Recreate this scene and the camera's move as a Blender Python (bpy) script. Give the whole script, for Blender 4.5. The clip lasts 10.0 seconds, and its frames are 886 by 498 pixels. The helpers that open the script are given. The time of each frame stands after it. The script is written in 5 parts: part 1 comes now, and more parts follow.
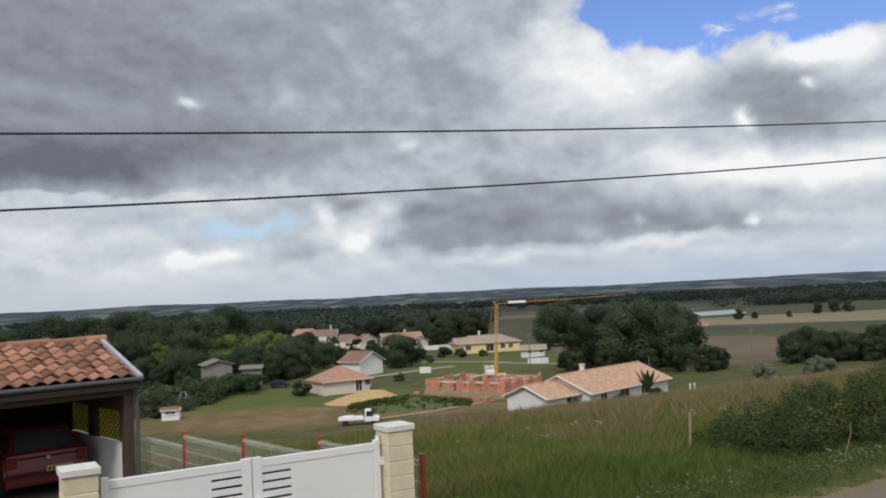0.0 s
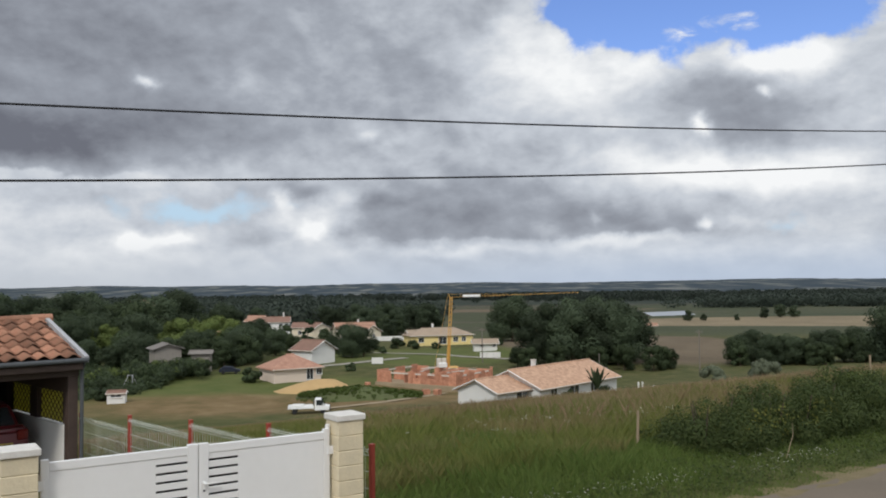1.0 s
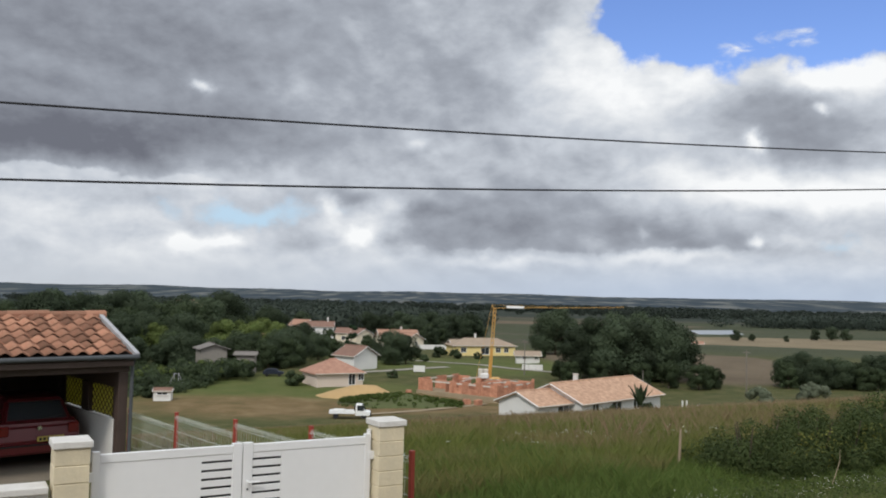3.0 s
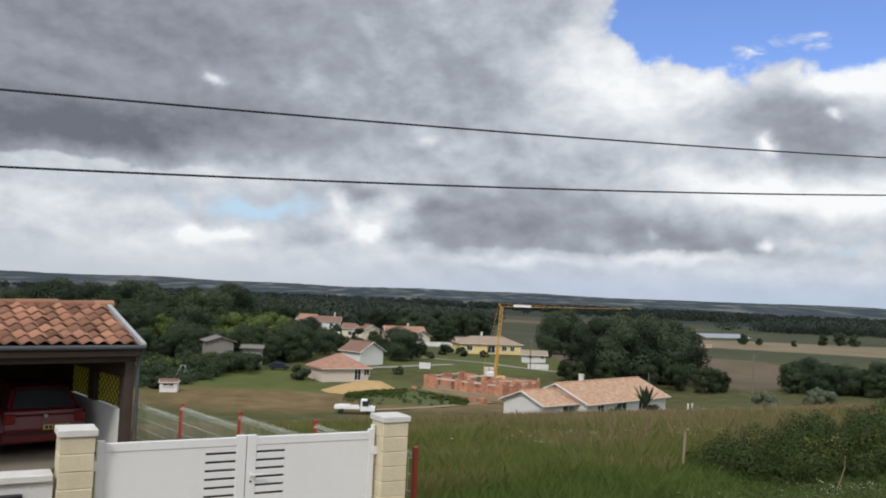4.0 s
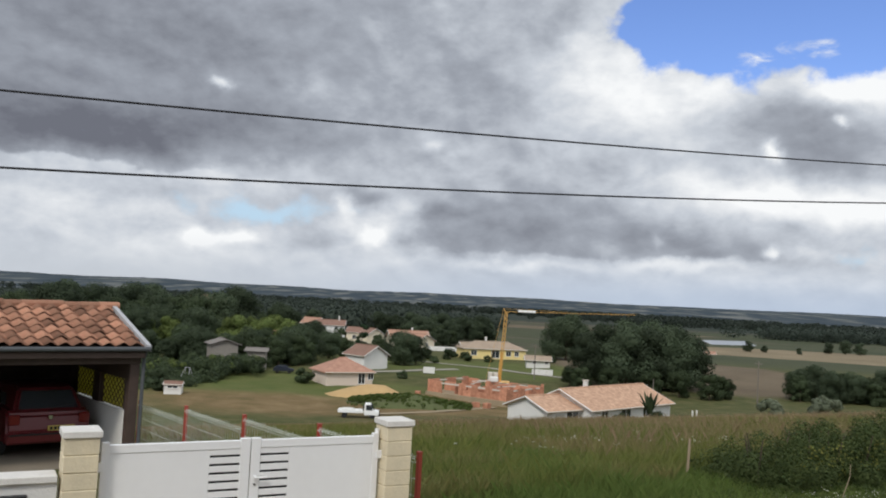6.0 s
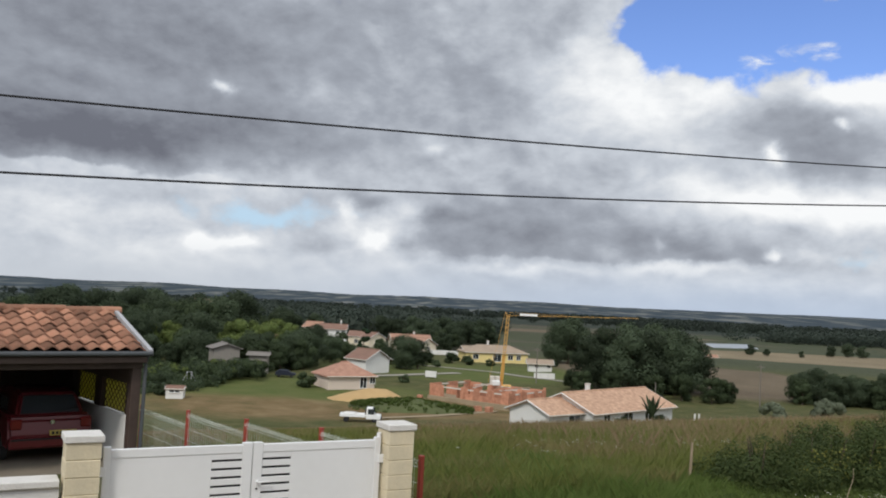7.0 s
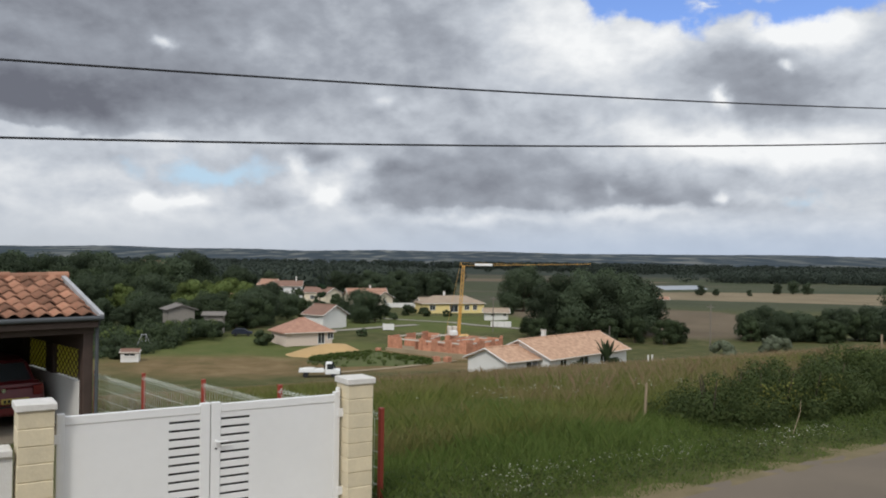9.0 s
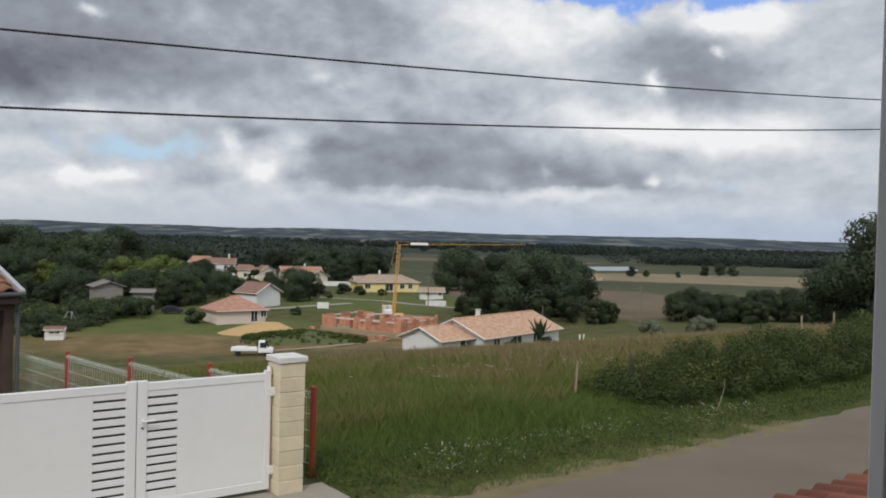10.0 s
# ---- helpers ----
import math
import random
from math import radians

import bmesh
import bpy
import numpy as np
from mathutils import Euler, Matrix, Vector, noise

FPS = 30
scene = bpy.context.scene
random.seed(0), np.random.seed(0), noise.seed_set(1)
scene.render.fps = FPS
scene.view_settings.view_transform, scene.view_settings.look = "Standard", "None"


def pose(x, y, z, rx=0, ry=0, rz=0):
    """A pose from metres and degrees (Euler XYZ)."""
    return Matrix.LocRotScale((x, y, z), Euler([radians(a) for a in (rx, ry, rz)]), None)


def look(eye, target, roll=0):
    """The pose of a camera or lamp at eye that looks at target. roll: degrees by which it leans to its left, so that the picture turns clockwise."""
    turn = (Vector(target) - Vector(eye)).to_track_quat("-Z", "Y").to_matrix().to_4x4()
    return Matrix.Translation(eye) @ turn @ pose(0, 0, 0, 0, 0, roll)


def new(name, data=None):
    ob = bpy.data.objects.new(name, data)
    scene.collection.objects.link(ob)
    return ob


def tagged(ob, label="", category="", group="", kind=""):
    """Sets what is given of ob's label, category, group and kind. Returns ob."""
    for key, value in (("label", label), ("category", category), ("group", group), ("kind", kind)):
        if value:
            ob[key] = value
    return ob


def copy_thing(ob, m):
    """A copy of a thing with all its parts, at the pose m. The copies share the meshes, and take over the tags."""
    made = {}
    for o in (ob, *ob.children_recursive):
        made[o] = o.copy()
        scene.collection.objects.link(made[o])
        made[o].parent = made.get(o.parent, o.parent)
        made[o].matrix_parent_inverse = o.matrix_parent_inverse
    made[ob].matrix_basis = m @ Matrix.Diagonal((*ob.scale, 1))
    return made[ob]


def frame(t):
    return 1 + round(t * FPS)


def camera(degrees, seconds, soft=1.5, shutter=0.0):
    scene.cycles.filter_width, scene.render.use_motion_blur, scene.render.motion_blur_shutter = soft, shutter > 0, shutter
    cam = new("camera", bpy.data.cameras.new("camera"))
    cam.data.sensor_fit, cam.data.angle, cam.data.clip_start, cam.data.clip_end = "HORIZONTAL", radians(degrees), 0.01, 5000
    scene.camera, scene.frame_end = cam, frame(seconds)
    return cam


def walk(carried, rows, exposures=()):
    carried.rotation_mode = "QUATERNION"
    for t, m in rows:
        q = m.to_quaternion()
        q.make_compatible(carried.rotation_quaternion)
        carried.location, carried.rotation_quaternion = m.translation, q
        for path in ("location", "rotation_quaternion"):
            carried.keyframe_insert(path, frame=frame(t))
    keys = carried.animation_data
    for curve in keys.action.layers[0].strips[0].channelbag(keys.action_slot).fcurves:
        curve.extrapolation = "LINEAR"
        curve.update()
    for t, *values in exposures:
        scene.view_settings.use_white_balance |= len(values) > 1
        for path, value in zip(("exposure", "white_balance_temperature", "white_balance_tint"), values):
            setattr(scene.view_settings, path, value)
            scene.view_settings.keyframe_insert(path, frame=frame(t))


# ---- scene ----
# ---- camera and its path ----
cam = camera(55.2, 10.0, soft=1.9)
PATH = [
    (0.0, 0.018, -0.015, 3.219, 0.49, 3.12, 2.74),
    (0.5, 0.010, 0.006, 3.227, -1.62, 3.29, 2.18),
    (1.0, 0.003, 0.034, 3.207, -2.55, 2.50, 0.67),
    (1.5, 0.004, -0.043, 3.210, 0.50, 2.39, 0.29),
    (2.0, -0.008, -0.058, 3.210, -0.10, 3.03, -0.61),
    (2.5, -0.011, -0.066, 3.212, 0.11, 3.20, -0.74),
    (4.0, -0.003, -0.058, 3.204, 0.91, 2.95, -2.52),
    (4.5, -0.002, -0.074, 3.213, 1.07, 3.53, -2.46),
    (5.0, -0.002, -0.067, 3.204, 1.03, 3.35, -2.70),
    (5.5, -0.010, -0.062, 3.203, 1.22, 3.23, -3.01),
    (7.0, -0.010, -0.059, 3.203, 1.34, 3.49, -2.88),
    (7.5, -0.007, -0.049, 3.208, 1.23, 3.89, -1.98),
    (8.0, 0.000, -0.078, 3.202, 1.84, 3.19, -1.18),
    (8.5, 0.007, -0.002, 3.200, -0.93, 0.67, -1.13),
    (9.0, 0.000, 0.000, 3.200, -1.70, 0.35, -0.80),
    (9.5, 0.065, 0.152, 3.188, -7.04, 0.49, 0.00),
    (9.65, 0.060, 0.130, 3.190, -8.80, 0.25, -0.45),
    (9.8, 0.040, 0.085, 3.192, -8.25, -0.45, -1.00),
    (10.0, 0.017, 0.040, 3.193, -6.03, -0.97, -1.50),
]
walk(cam, [(t, pose(x, y, z, 90 + p, r, w)) for t, x, y, z, w, p, r in PATH], [(0.0, -0.04), (2.5, 0.02), (7.5, 0.02), (9.0, -0.02), (10.0, -0.10)])

# ---- sky, clouds and sun ----
SUN_AZ, SUN_EL = 200.0, 44.0      # degrees, clockwise from +y: high, behind the house


def build_world():
    w = bpy.data.worlds.new("cloudy_sky")
    scene.world = w
    w.use_nodes = True
    nt = w.node_tree
    nt.nodes.clear()
    N, L = nt.nodes.new, nt.links.new

    def val(sock, x):
        if hasattr(x, "links"):
            L(x, sock)
        else:
            sock.default_value = x

    def m(op, a, b=0.0, c=0.0, clamp=False):
        n = N("ShaderNodeMath")
        n.operation, n.use_clamp = op, clamp
        for i, x in enumerate((a, b, c)):
            val(n.inputs[i], x)
        return n.outputs[0]

    def vm(op, a, b):
        n = N("ShaderNodeVectorMath")
        n.operation = op
        val(n.inputs[0], a)
        val(n.inputs[1], b)
        return n

    def fbm(vec, scale, detail, rough=0.55, distort=0.0):
        n = N("ShaderNodeTexNoise")
        n.inputs["Scale"].default_value = scale
        n.inputs["Detail"].default_value = detail
        n.inputs["Roughness"].default_value = rough
        n.inputs["Distortion"].default_value = distort
        L(vec, n.inputs["Vector"])
        return n

    def step(x, lo, hi):
        n = N("ShaderNodeMapRange")
        n.interpolation_type = "SMOOTHSTEP"
        val(n.inputs[0], x)
        n.inputs[1].default_value, n.inputs[2].default_value = lo, hi
        return n.outputs[0]

    def mix(f, a, b):
        n = N("ShaderNodeMix")
        n.data_type = "RGBA"
        val(n.inputs[0], f)
        val(n.inputs[6], a)
        val(n.inputs[7], b)
        return n.outputs[2]

    tc = N("ShaderNodeTexCoord").outputs["Generated"]
    s = N("ShaderNodeSeparateXYZ")
    L(tc, s.inputs[0])
    deg = 57.29578
    az = m("MULTIPLY", m("ARCTAN2", s.outputs[0], s.outputs[1]), deg)
    el = m("MULTIPLY", m("ARCSINE", m("MINIMUM", m("MAXIMUM", s.outputs[2], -1.0), 1.0)), deg)
    c = N("ShaderNodeCombineXYZ")
    L(az, c.inputs[0])
    L(el, c.inputs[1])
    flat = c.outputs[0]
    # ragged outlines: shift the sky's coordinates by noise at two sizes
    w1 = fbm(flat, 0.25, 8.0, 0.55)
    w1v = vm("MULTIPLY", vm("SUBTRACT", w1.outputs["Color"], (0.5, 0.5, 0.5)).outputs[0], (3.4, 2.4, 0.0)).outputs[0]
    pos = vm("ADD", flat, w1v).outputs[0]

    ps = N("ShaderNodeSeparateXYZ")
    L(pos, ps.inputs[0])

    wide = vm("ADD", flat, vm("MULTIPLY", w1v, (1.9, 1.7, 0.0)).outputs[0]).outputs[0]

    def blob(az0, el0, ra, re, amp, base=None, at=None):
        d = vm("MULTIPLY", vm("SUBTRACT", at or pos, (az0, el0, 0.0)).outputs[0], (1.0 / ra, 1.0 / re, 0.0)).outputs[0]
        q = vm("DOT_PRODUCT", d, d).outputs["Value"]
        out = m("MULTIPLY", m("POWER", 2.718, m("MULTIPLY", q, -1.0)), amp)
        # a flat cloud base, where there is one
        return out if base is None else m("MULTIPLY", out, step(ps.outputs[1], base - 0.16, base + 0.16))

    def total(start, rows, at=None):
        out = start
        for r in rows:
            out = m("ADD", out, blob(*r, at=at))
        return out

    stretched = vm("MULTIPLY", flat, (1.0, 1.5, 1.0)).outputs[0]
    puffs = fbm(stretched, 0.12, 7.0, 0.5, 0.2).outputs[0]
    small = fbm(stretched, 0.5, 7.0, 0.52, 0.1).outputs[0]
    # cover: 1 cloud, 0 open sky; clear gaps at the given azimuth and elevation
    gaps = [(12.6, 18.3, 2.22, 1.91, -1.7), (16.1, 17.5, 2.86, 1.99, -1.7), (19.9, 17.1, 3.25, 1.91, -1.7), (23.5, 17.1, 3.06, 1.83, -1.7),
            (26.6, 16.9, 3.06, 1.83, -1.7), (-13.5, 5.2, 4.97, 0.92, -0.62), (25.3, 4.1, 2.29, 0.76, -0.3)]
    wisps = [(20.2, 16.2, 3.44, 0.76, 0.42), (18.2, 15.7, 1.53, 0.46, 0.3), (22.9, 16.5, 1.53, 0.69, 0.35), (12.8, 18.4, 1.34, 0.46, 0.2)]
    open_sky = m("MAXIMUM", total(m("ADD", 0.74, m("MULTIPLY", m("SUBTRACT", small, 0.5), 0.9)), gaps, wide), -0.12)
    thin = fbm(vm("MULTIPLY", flat, (0.7, 1.6, 1.0)).outputs[0], 0.9, 7.0, 0.6, 0.6).outputs[0]
    veil = m("MULTIPLY", total(0.0, wisps), m("MAXIMUM", 0.0, m("MULTIPLY", m("SUBTRACT", thin, 0.16), 2.3)))
    cover = step(m("ADD", open_sky, veil), 0.10, 0.58)
    # brightness of the cloud: dark undersides and sunlit edges
    dark = [(-26.2, 9.0, 9.93, 2.29, -0.34, 7.3), (-27.7, 8.2, 5.73, 1.15, -0.1), (-18.9, 10.0, 5.73, 1.72, -0.18), (-22.1, 16.1, 16.04, 5.35, -0.22),
            (-9.4, 17.2, 7.64, 4.58, -0.03), (-10.5, 10.6, 6.11, 1.15, -0.08), (0.9, 13.8, 3.06, 2.67, -0.12), (6.4, 18.5, 2.67, 1.34, -0.18),
            (4.0, 5.1, 7.64, 2.48, -0.25, 3.1), (-0.1, 3.6, 3.44, 0.95, -0.1), (15.1, 4.0, 5.73, 1.34, -0.20, 3.2), (22.0, 11.5, 5.35, 2.1, -0.28),
            (23.0, 8.9, 3.44, 1.07, -0.18), (-6.8, 6.3, 1.91, 0.69, -0.26), (-2.2, 5.6, 1.72, 0.69, -0.2)]
    light = [(7.7, 16.9, 2.1, 3.44, 0.22), (11.1, 14.7, 3.06, 2.1, 0.27), (16.2, 13.8, 2.67, 1.15, 0.3), (6.3, 13.6, 4.58, 3.06, 0.08),
            (13.0, 11.5, 4.58, 2.29, 0.12), (23.9, 14.0, 3.44, 0.84, 0.5), (25.8, 12.9, 1.53, 1.15, 0.3), (20.4, 7.5, 6.49, 1.45, 0.36),
            (13.9, 7.1, 4.58, 1.53, 0.08), (25.3, 6.5, 3.06, 1.15, 0.24), (-24.6, 4.1, 9.93, 2.67, 0.24), (-19.7, 7.1, 11.46, 0.84, 0.16),
            (-15.1, 1.6, 15.28, 1.34, 0.16), (-5.2, 4.9, 2.67, 1.53, 0.2), (-10.3, 8.0, 7.64, 1.15, 0.1), (17.6, 1.7, 11.46, 0.95, 0.1)]
    glints = [(-17.5, 3.1, 1.07, 0.53, 0.42), (-14.8, 3.3, 1.53, 0.53, 0.4), (-6.1, 3.9, 1.15, 0.69, 0.42), (-7.9, 5.7, 0.69, 0.95, 0.34),
            (-4.3, 5.9, 1.53, 0.69, 0.2), (-16.3, 13.4, 0.61, 0.38, 0.42), (-2.4, 10.1, 0.69, 0.46, 0.2), (20.0, 10.1, 0.42, 0.53, 0.5),
            (23.6, 12.1, 0.46, 0.27, 0.42), (12.9, 4.3, 0.53, 0.53, 0.2), (19.9, 3.8, 0.53, 0.38, 0.42), (22.2, 3.9, 1.53, 0.46, 0.12),
            (3.0, 2.4, 5.73, 0.34, 0.2), (14.1, 2.8, 4.97, 0.31, 0.2), (-10.6, 13.3, 1.15, 0.84, 0.1)]
    tone = m("ADD", 0.52, m("MULTIPLY", m("SUBTRACT", puffs, 0.5), 0.34))
    tone = m("ADD", tone, m("MULTIPLY", m("SUBTRACT", small, 0.5), 0.26))
    crisp = fbm(vm("MULTIPLY", flat, (1.0, 1.9, 1.0)).outputs[0], 1.1, 6.0, 0.55, 0.2).outputs[0]
    tone = m("ADD", tone, m("MULTIPLY", m("SUBTRACT", crisp, 0.5), 0.09))
    # relief: the upper right flank of each billow catches the sun
    lump = fbm(stretched, 0.26, 7.0, 0.5, 0.3).outputs[0]
    shifted = vm("ADD", stretched, (0.35, 0.95, 0.0)).outputs[0]
    lump2 = fbm(shifted, 0.26, 7.0, 0.5, 0.3).outputs[0]
    tone = m("ADD", tone, m("MULTIPLY", m("SUBTRACT", lump, lump2), 0.34))
    tone = m("ADD", tone, m("MULTIPLY", m("SINE", m("DIVIDE", az, 57.3)), 0.16))
    tone = m("ADD", tone, m("MULTIPLY", total(0.0, wisps), 0.5))
    tone = total(total(total(tone, dark), light), glints)
    ramp = N("ShaderNodeValToRGB")
    L(tone, ramp.inputs[0])
    cr = ramp.color_ramp
    for p, col in ((0.05, (0.155, 0.165, 0.20)), (0.40, (0.36, 0.39, 0.445)), (0.60, (0.565, 0.605, 0.665)), (0.90, (0.93, 0.945, 0.955))):
        e = cr.elements.new(p)
        e.color = (*col, 1)
    cr.elements.remove(cr.elements[0])
    cr.elements.remove(cr.elements[-1])
    # milky air low over the horizon
    haze = m("MULTIPLY", step(el, 3.6, 0.2), 0.85)
    air = mix(step(az, -24.0, 20.0), (0.57, 0.61, 0.665, 1), (0.48, 0.565, 0.70, 1))
    sky = N("ShaderNodeTexSky")
    sky.sky_type = "NISHITA"
    sky.sun_disc = False
    sky.ozone_density, sky.dust_density = 4.5, 0.3
    sky.sun_elevation, sky.sun_rotation = radians(SUN_EL), radians(SUN_AZ)
    blue = vm("MULTIPLY", sky.outputs[0], (SKY_BLUE, SKY_BLUE * 1.0, SKY_BLUE * 1.25)).outputs[0]
    blue = mix(step(el, 11.0, 5.0), blue, (0.50, 0.68, 0.84, 1))
    body = mix(cover, blue, ramp.outputs[0])
    body = mix(haze, body, air)
    bg = N("ShaderNodeBackground")
    L(body, bg.inputs[0])
    # the cloud deck glows round the veiled sun
    aim = (math.sin(radians(SUN_AZ)) * math.cos(radians(SUN_EL)), math.cos(radians(SUN_AZ)) * math.cos(radians(SUN_EL)), math.sin(radians(SUN_EL)))
    near = m("MAXIMUM", vm("DOT_PRODUCT", tc, aim).outputs["Value"], 0.0)
    L(m("ADD", 1.0, m("MULTIPLY", m("POWER", near, 2.0), 1.3)), bg.inputs[1])
    out = N("ShaderNodeOutputWorld")
    L(bg.outputs[0], out.inputs[0])


SKY_BLUE = 0.125
build_world()
sun = new("sun", bpy.data.lights.new("sun", "SUN"))
sun.data.energy, sun.data.angle, sun.data.color = 1.7, radians(10), (1.0, 0.95, 0.87)
sun.matrix_world = look((0, 0, 60), (-60 * math.sin(radians(SUN_AZ)), -60 * math.cos(radians(SUN_AZ)), 60 - 60 * math.tan(radians(SUN_EL))))
scene.view_settings.exposure = 0.0
# ---- materials ----
def mat(name, base, rough=0.8, metal=0.0, var=0.25, scale=3.0, bump=0.0, bump_scale=20.0, spec=0.3, each=0.0, tint=None, fine=30.0, emit=0.0):
    """A plain surface with uneven colour at two sizes, fine relief, and a change of tone from piece to piece."""
    m = bpy.data.materials.new(name)
    m.use_nodes = True
    nt = m.node_tree
    N, L = nt.nodes.new, nt.links.new
    b = nt.nodes["Principled BSDF"]
    b.inputs["Roughness"].default_value, b.inputs["Metallic"].default_value = rough, metal
    b.inputs["Specular IOR Level"].default_value = spec
    tc = N("ShaderNodeTexCoord")
    n1, n2 = N("ShaderNodeTexNoise"), N("ShaderNodeTexNoise")
    n1.inputs["Scale"].default_value, n1.inputs["Detail"].default_value = scale, 5.0
    n2.inputs["Scale"].default_value, n2.inputs["Detail"].default_value = fine, 4.0
    L(tc.outputs["Object"], n1.inputs["Vector"])
    L(tc.outputs["Object"], n2.inputs["Vector"])
    mul = N("ShaderNodeMath")
    mul.operation = "MULTIPLY_ADD"
    L(n1.outputs[0], mul.inputs[0])
    mul.inputs[1].default_value, mul.inputs[2].default_value = 2 * var, 1 - var
    add = N("ShaderNodeMath")
    add.operation = "MULTIPLY_ADD"
    L(n2.outputs[0], add.inputs[0])
    add.inputs[1].default_value = var
    L(mul.outputs[0], add.inputs[2])
    last = add.outputs[0]
    if each:
        oi = N("ShaderNodeObjectInfo")
        e = N("ShaderNodeMath")
        e.operation = "MULTIPLY_ADD"
        L(oi.outputs["Random"], e.inputs[0])
        e.inputs[1].default_value = each
        L(last, e.inputs[2])
        sub = N("ShaderNodeMath")
        sub.operation = "SUBTRACT"
        L(e.outputs[0], sub.inputs[0])
        sub.inputs[1].default_value = each / 2 + var / 2
        last = sub.outputs[0]
    hsv = N("ShaderNodeMix")
    hsv.data_type = "RGBA"
    hsv.inputs[6].default_value = (*(tint or base), 1)
    hsv.inputs[7].default_value = (*base, 1)
    L(n1.outputs[0], hsv.inputs[0])
    vmn = N("ShaderNodeVectorMath")
    vmn.operation = "SCALE"
    L(hsv.outputs[2], vmn.inputs[0])
    L(last, vmn.inputs["Scale"])
    L(vmn.outputs[0], b.inputs["Base Color"])
    if bump:
        bp, n3 = N("ShaderNodeBump"), N("ShaderNodeTexNoise")
        n3.inputs["Scale"].default_value, n3.inputs["Detail"].default_value = bump_scale, 6.0
        L(tc.outputs["Object"], n3.inputs["Vector"])
        L(n3.outputs[0], bp.inputs["Height"])
        bp.inputs["Strength"].default_value, bp.inputs["Distance"].default_value = min(1.0, bump), 0.02
        L(bp.outputs[0], b.inputs["Normal"])
    return m


def leaf_mat(name, a, b2, gloss=0.1, patch=None):
    """Leaves: tone changes from leaf to leaf and from plant to plant, and a little light passes through."""
    m = bpy.data.materials.new(name)
    m.use_nodes = True
    nt = m.node_tree
    N, L = nt.nodes.new, nt.links.new
    p = nt.nodes["Principled BSDF"]
    p.inputs["Roughness"].default_value, p.inputs["Specular IOR Level"].default_value = 0.6, gloss
    geo, oi = N("ShaderNodeNewGeometry"), N("ShaderNodeObjectInfo")
    mx = N("ShaderNodeMix")
    mx.data_type = "RGBA"
    mx.inputs[6].default_value, mx.inputs[7].default_value = (*a, 1), (*b2, 1)
    L(geo.outputs["Random Per Island"], mx.inputs[0])
    k = N("ShaderNodeMath")
    k.operation = "MULTIPLY_ADD"
    L(oi.outputs["Random"], k.inputs[0])
    k.inputs[1].default_value, k.inputs[2].default_value = 0.7, 0.65
    sc = N("ShaderNodeVectorMath")
    sc.operation = "SCALE"
    colour = mx.outputs[2]
    if patch:
        no, rg, m2 = N("ShaderNodeTexNoise"), N("ShaderNodeMapRange"), N("ShaderNodeMix")
        no.inputs["Scale"].default_value, no.inputs["Detail"].default_value = 0.28, 5.0
        L(geo.outputs["Position"], no.inputs["Vector"])
        L(no.outputs[0], rg.inputs[0])
        rg.inputs[1].default_value, rg.inputs[2].default_value = 0.45, 0.72
        m2.data_type = "RGBA"
        L(rg.outputs[0], m2.inputs[0])
        L(colour, m2.inputs[6])
        m2.inputs[7].default_value = (*patch, 1)
        colour = m2.outputs[2]
    L(colour, sc.inputs[0])
    L(k.outputs[0], sc.inputs["Scale"])
    L(sc.outputs[0], p.inputs["Base Color"])
    tr, ms = N("ShaderNodeBsdfTranslucent"), N("ShaderNodeMixShader")
    L(sc.outputs[0], tr.inputs["Color"])
    ms.inputs[0].default_value = 0.38
    L(p.outputs[0], ms.inputs[1])
    L(tr.outputs[0], ms.inputs[2])
    L(ms.outputs[0], nt.nodes["Material Output"].inputs[0])
    return m


def glass_mat():
    m = mat("window_glass", (0.03, 0.035, 0.04), 0.06, spec=0.8, var=0.1)
    return m


M_WHITE = mat("white_lacquer", (0.78, 0.78, 0.77), 0.45, var=0.05, scale=1.2, fine=9)
M_RENDER_WHITE = mat("white_render", (0.66, 0.65, 0.62), 0.9, var=0.08, scale=0.6, bump=0.4, bump_scale=40)
M_STONE = mat("cream_block", (0.72, 0.62, 0.43), 0.9, var=0.12, scale=4, bump=0.3, bump_scale=26, each=0.10, tint=(0.62, 0.55, 0.40))
M_CAP = mat("concrete_cap", (0.62, 0.60, 0.56), 0.9, var=0.15, scale=6, bump=0.4)
M_TILE = mat("clay_tile", (0.225, 0.088, 0.054), 0.88, var=0.36, scale=6, bump=0.35, each=1.0, tint=(0.36, 0.21, 0.135))
M_TILE_RED = mat("red_clay_tile", (0.42, 0.12, 0.06), 0.8, var=0.25, scale=5, bump=0.3, each=0.5, tint=(0.36, 0.15, 0.09))
M_ZINC = mat("zinc", (0.075, 0.08, 0.085), 0.7, 0.0, var=0.2)
M_VERGE = mat("pale_flashing", (0.36, 0.36, 0.37), 0.6, 0.0, var=0.25)
M_DARKWOOD = mat("dark_brown_wood", (0.062, 0.042, 0.034), 0.7, var=0.35, scale=3, bump=0.3)
M_YELLOW = leaf_mat("yellow_screen", (0.36, 0.34, 0.08), (0.40, 0.37, 0.10))
for n in M_YELLOW.node_tree.nodes:
    if n.bl_idname == "ShaderNodeMixShader":
        n.inputs[0].default_value = 0.75
M_RED_POST = mat("red_post", (0.32, 0.058, 0.038), 0.45, var=0.12, scale=4)
M_WIRE = mat("pale_wire", (0.60, 0.63, 0.57), 0.5, 0.1, var=0.05)
